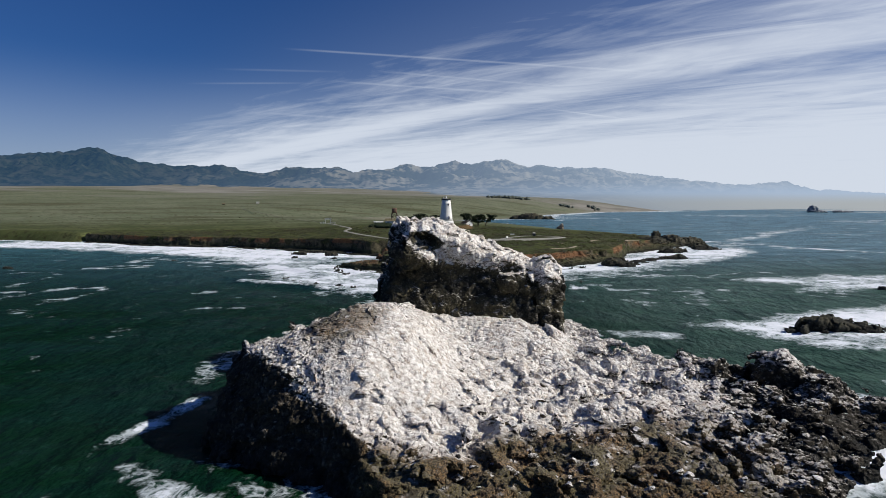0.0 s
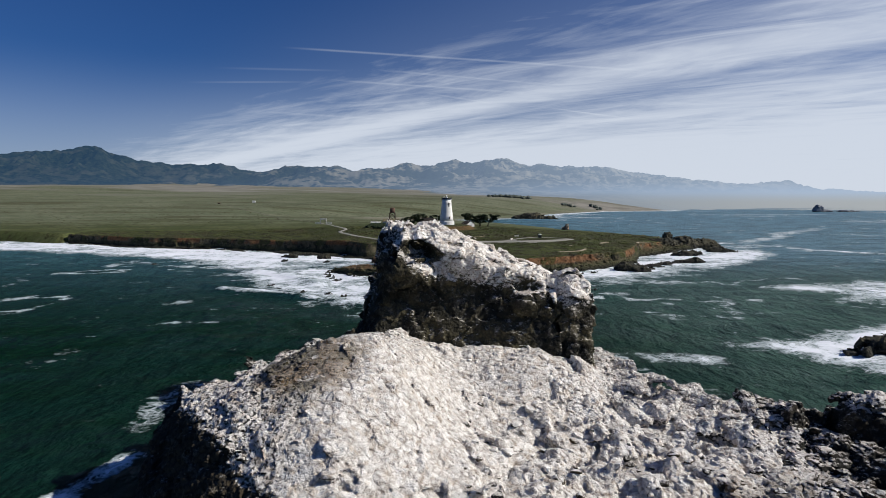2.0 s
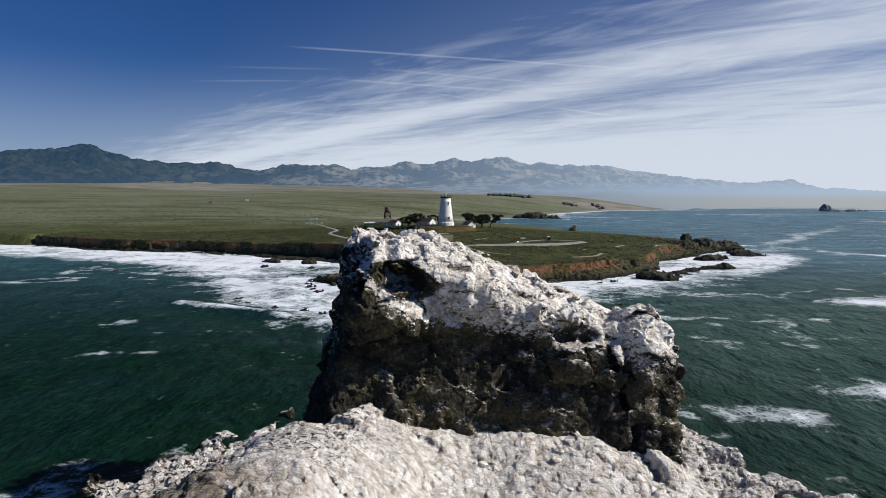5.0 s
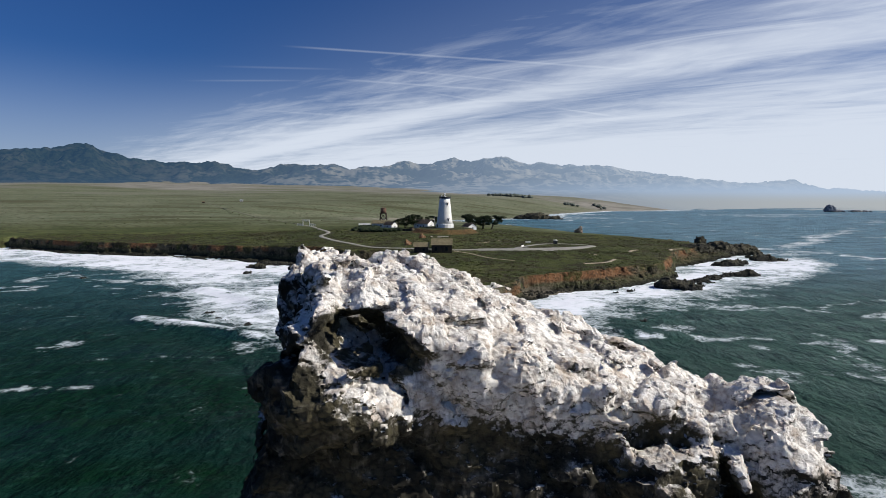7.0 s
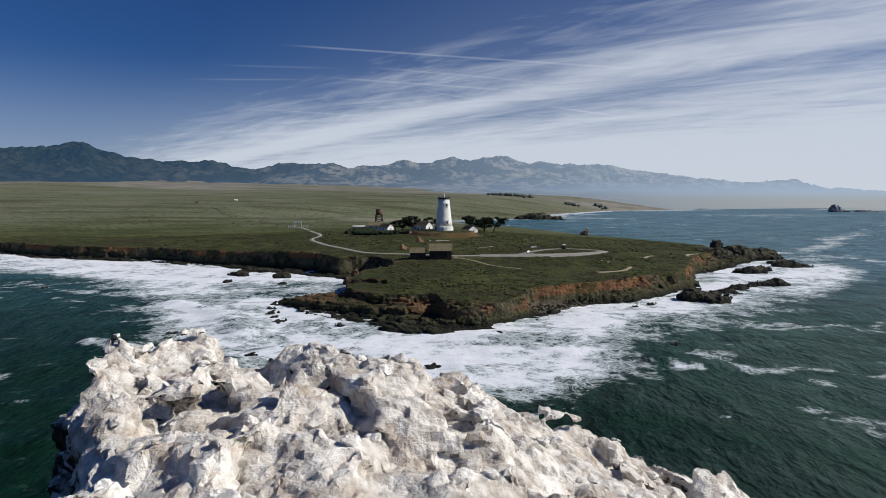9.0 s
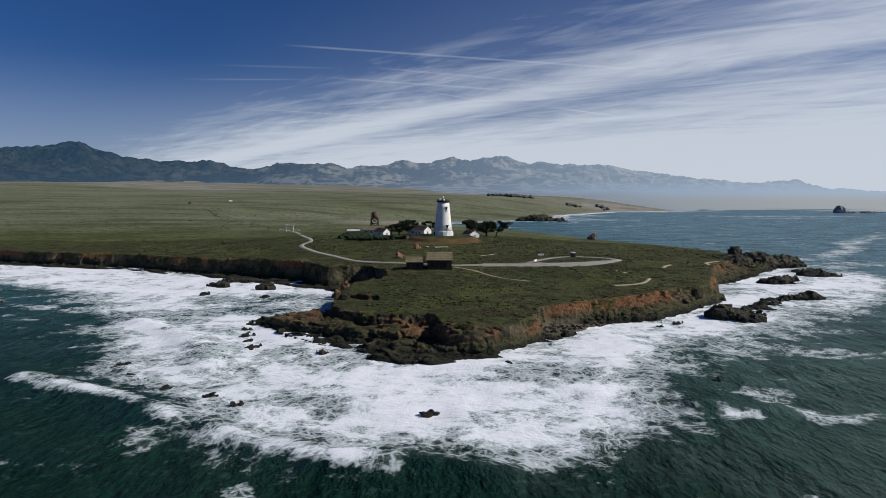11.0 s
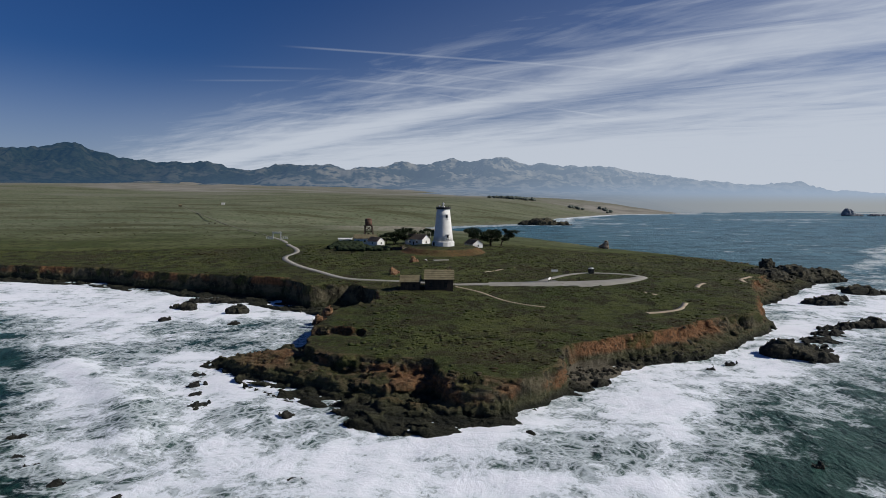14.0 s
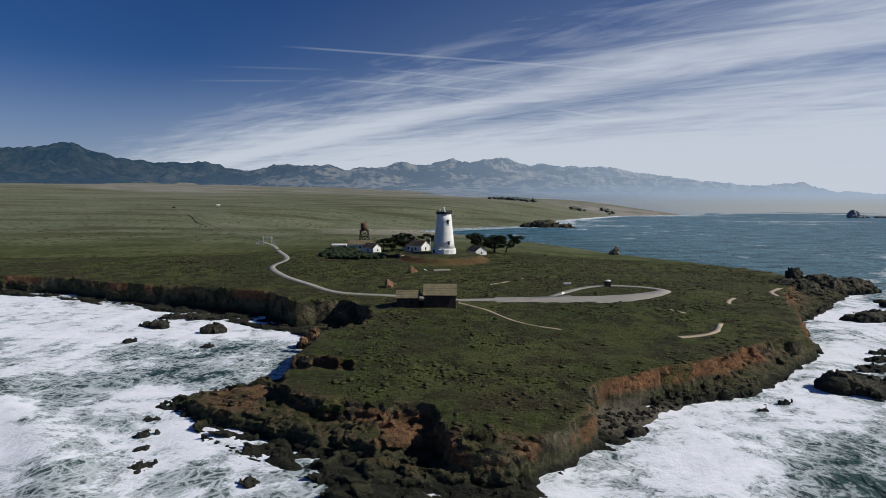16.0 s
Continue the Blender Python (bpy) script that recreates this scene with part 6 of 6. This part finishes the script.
def clumps(name, spots, sizes, squash, mat, label, category, seed, sides=1):
    """Many low bushes in one mesh."""
    rng = np.random.default_rng(seed)
    bm = bmesh.new()
    bmesh.ops.create_icosphere(bm, subdivisions=sides, radius=1.0)
    bv = np.array([v.co[:] for v in bm.verts], np.float32)
    bf = np.array([[v.index for v in f.verts] for f in bm.faces], np.int32)
    bm.free()
    n = len(spots)
    jit = rng.uniform(0.65, 1.35, (n, len(bv), 1)).astype(np.float32)
    k = np.asarray(sizes, np.float32)[:, None, None] * np.stack([rng.uniform(0.7, 1.5, n), rng.uniform(0.7, 1.5, n), squash * rng.uniform(0.7, 1.2, n)], -1)[:, None, :].astype(np.float32)
    v = bv[None] * jit * k + np.asarray(spots, np.float32)[:, None, :]
    f = bf[None] + (np.arange(n) * len(bv))[:, None, None]
    ob = new(name, mesh_of(name, v.reshape(-1, 3), f.reshape(-1, 3), mat, True))
    return tagged(ob, label, category, kind="stuff")


rng = np.random.default_rng(5)
sx, sy = rng.uniform(-200, 200, 60000), 318 + 270 * rng.uniform(0, 1, 60000) ** 1.5
i, j = np.rint((sx - HX0) / STEP).astype(int), np.rint((sy - HY0) / STEP).astype(int)
thick = fbm(sx, sy, 0 * sx, 16, 3, 301)
keep = (IN[i, j] > 1.0) & (ways[i, j] > 1.0) & (thick + rng.uniform(-0.6, 0.6, len(sx)) > 0.30) & (np.hypot(sx + 5, sy - 431) > 12) & (np.hypot(sx - 1, sy - 544) > 27)
sx, sy, hz0 = sx[keep][:4200], sy[keep][:4200], HM[i, j][keep][:4200]
clumps("scrub", np.stack([sx, sy, hz0 + 0.05], -1), (0.25 + 0.75 * rng.uniform(0, 1, len(sx)) ** 2), 0.24, scrub_mat, "low olive coastal scrub over the headland", "scrub", 11)
hx = np.r_[rng.uniform(-62, -32, 420), rng.uniform(-70, -54, 420)]
hy2 = np.r_[553 - 0.15 * (hx[:420] + 50) + rng.uniform(-5, 9, 420), rng.uniform(562, 606, 420)]
clumps("hedge", np.c_[hx, hy2, ground_height(hx, hy2) + 0.7], rng.uniform(0.8, 2.0, 840), 0.8, leaf_mat, "dense dark hedge round the cottages", "hedge", 12)
grove = [(x0 + rng.normal() * w2, y0 + rng.normal() * 22) for x0, y0, w2, n in ((225, 2080, 30, 150), (395, 2000, 9, 22), (510, 2050, 8, 12)) for _ in range(n)]
grove_in = sstep(inside(np.array([p[0] for p in grove]), np.array([p[1] for p in grove]), LAND), -25, 330) ** 0.8
clumps("grove", [(a, b2, -4 + (gz(a, b2) + 4) * float(k) + 3) for (a, b2), k in zip(grove, grove_in)], rng.uniform(3, 7, len(grove)), 0.8, grove_mat, "dark groves of trees far out on the plain", "trees", 13)
dots = [(rng.uniform(-700, 150), 700 + 700 * rng.uniform() ** 1.3) for _ in range(700)]
dots = np.array(dots)
dots = dots[(np.minimum(near_line(dots[:, 0], dots[:, 1], ROAD), near_line(dots[:, 0], dots[:, 1], TRACK)) > 5) & (inside(dots[:, 0], dots[:, 1], TOP) > 8)]
clumps("plain_scrub", np.c_[dots, ground_height(dots[:, 0], dots[:, 1]) + 0.1], rng.uniform(0.3, 1.1, len(dots)), 0.3, scrub_mat, "scattered scrub on the coastal plain", "scrub", 14)


# ---- loose stones ----
def stone_mesh(seed, mat, lime=0.0):
    rng = np.random.default_rng(seed)
    bm = bmesh.new()
    bmesh.ops.create_icosphere(bm, subdivisions=2, radius=1.0)
    for _ in range(7):
        d = Vector(rng.normal(size=3)).normalized()
        cut = rng.uniform(0.55, 0.8)
        for v in bm.verts:
            k = v.co.dot(d)
            if k > cut:
                v.co -= d * (k - cut)
    for v in bm.verts:
        v.co *= 1 + 0.10 * rng.normal()
        v.co.z *= 0.75
    me = bpy.data.meshes.new("stone")
    bm.to_mesh(me)
    bm.free()
    me.materials.append(mat)
    me.attributes.new("lift", "FLOAT", "POINT").data.foreach_set("value", np.full(len(me.vertices), lime, np.float32))
    return me


pale_stones = [stone_mesh(s, cap_mat, 0.55) for s in range(5)]
dark_stones = [stone_mesh(s + 20, islet_mat, -0.12) for s in range(5)]
wet_stones = [stone_mesh(s + 40, reef_mat, 0.0) for s in range(4)]
ochre_stones = [stone_mesh(s + 60, ochre_mat, -0.1) for s in range(3)]


def top_of(ob, x, y, z=60.0):
    ok, at, nrm, _ = ob.ray_cast(ob.matrix_world.inverted() @ Vector((x, y, z)), Vector((0, 0, -1)))
    return (ob.matrix_world @ at).z if ok else None


def place_stone(me, ob, x, y, size, n, child=True, name="stone"):
    z = top_of(ob, x, y)
    if z is None or z < 0.3:
        return None
    st = new(name, me)
    st.matrix_world = pose(x, y, z + 0.12 * size, n * 37 % 40 - 20, n * 53 % 40 - 20, n * 71 % 360) @ Matrix.Diagonal((size * (0.8 + 0.05 * (n % 9)), size, size * (0.7 + 0.06 * (n % 7)), 1))
    if child:
        st.parent = ob
    return st


bpy.context.view_layer.update()
for n, (x, y, size) in enumerate([(-6.6, 149.0, 1.5), (-4.6, 152.2, 0.75), (-3.4, 151.8, 0.8), (-2.9, 151.5, 0.6), (1.7, 149.6, 0.75), (2.5, 149.4, 0.7), (3.3, 149.5, 0.7), (2.2, 147.5, 0.6),
                                  (-2.9, 145.5, 0.6), (-1.6, 143.8, 0.5), (4.4, 148.8, 0.6), (5.0, 149.6, 0.5), (-8.6, 151.5, 0.8), (-9.6, 153, 0.9), (-10.5, 150.5, 0.7), (-1.0, 147.5, 0.45)]):
    place_stone(pale_stones[n % 5], stack_ob, x, y, size * 0.62, n)
for n in range(120):
    x, y = rng.uniform(-9, 25), rng.uniform(138.5, 153)
    place_stone(pale_stones[n % 5], stack_ob, x, y, rng.uniform(0.10, 0.34), n)
for n in range(285):
    if n % 5 == 0:
        x, y, me = rng.uniform(4, 34), rng.uniform(104, 134), pale_stones[n % 5]
    else:
        x, y, me = rng.uniform(2, 66), rng.uniform(76, 122), dark_stones[n % 5]
    place_stone(me, mound_ob, x, y, rng.uniform(0.2, 1.0) ** 2 * 0.9 + 0.15, n)
for n in range(210):
    x = rng.uniform(30, 78)
    y = 338 + (x - 30) * 0.56 + rng.uniform(-2, 9) * rng.uniform(0.3, 1)
    place_stone(wet_stones[n % 4], headland_tip if x < 63 and y < 371 else headland, x, y, rng.uniform(0.25, 0.8), n)
for x, y, size, me, label in ((-14.5, 499, 2.6, ochre_stones[0], "orange lichen-covered boulder on the grass"), (-12.6, 500, 1.6, ochre_stones[1], "orange boulder on the grass"),
                              (-21.6, 465, 2.6, ochre_stones[1], "dark lichen-covered boulder near the road"), (-20.0, 466, 1.6, ochre_stones[2], "brown boulder near the road"), (-8, 503, 1.1, dark_stones[2], "low brown boulder on the grass")):
    st = place_stone(me, headland, x, y, size, int(size * 10), False, "boulder")
    if st:
        if size > 1.2:
            st.matrix_world = st.matrix_world @ Matrix.Diagonal((0.75, 0.75, 1.5, 1))
        tagged(st, label, "boulder")
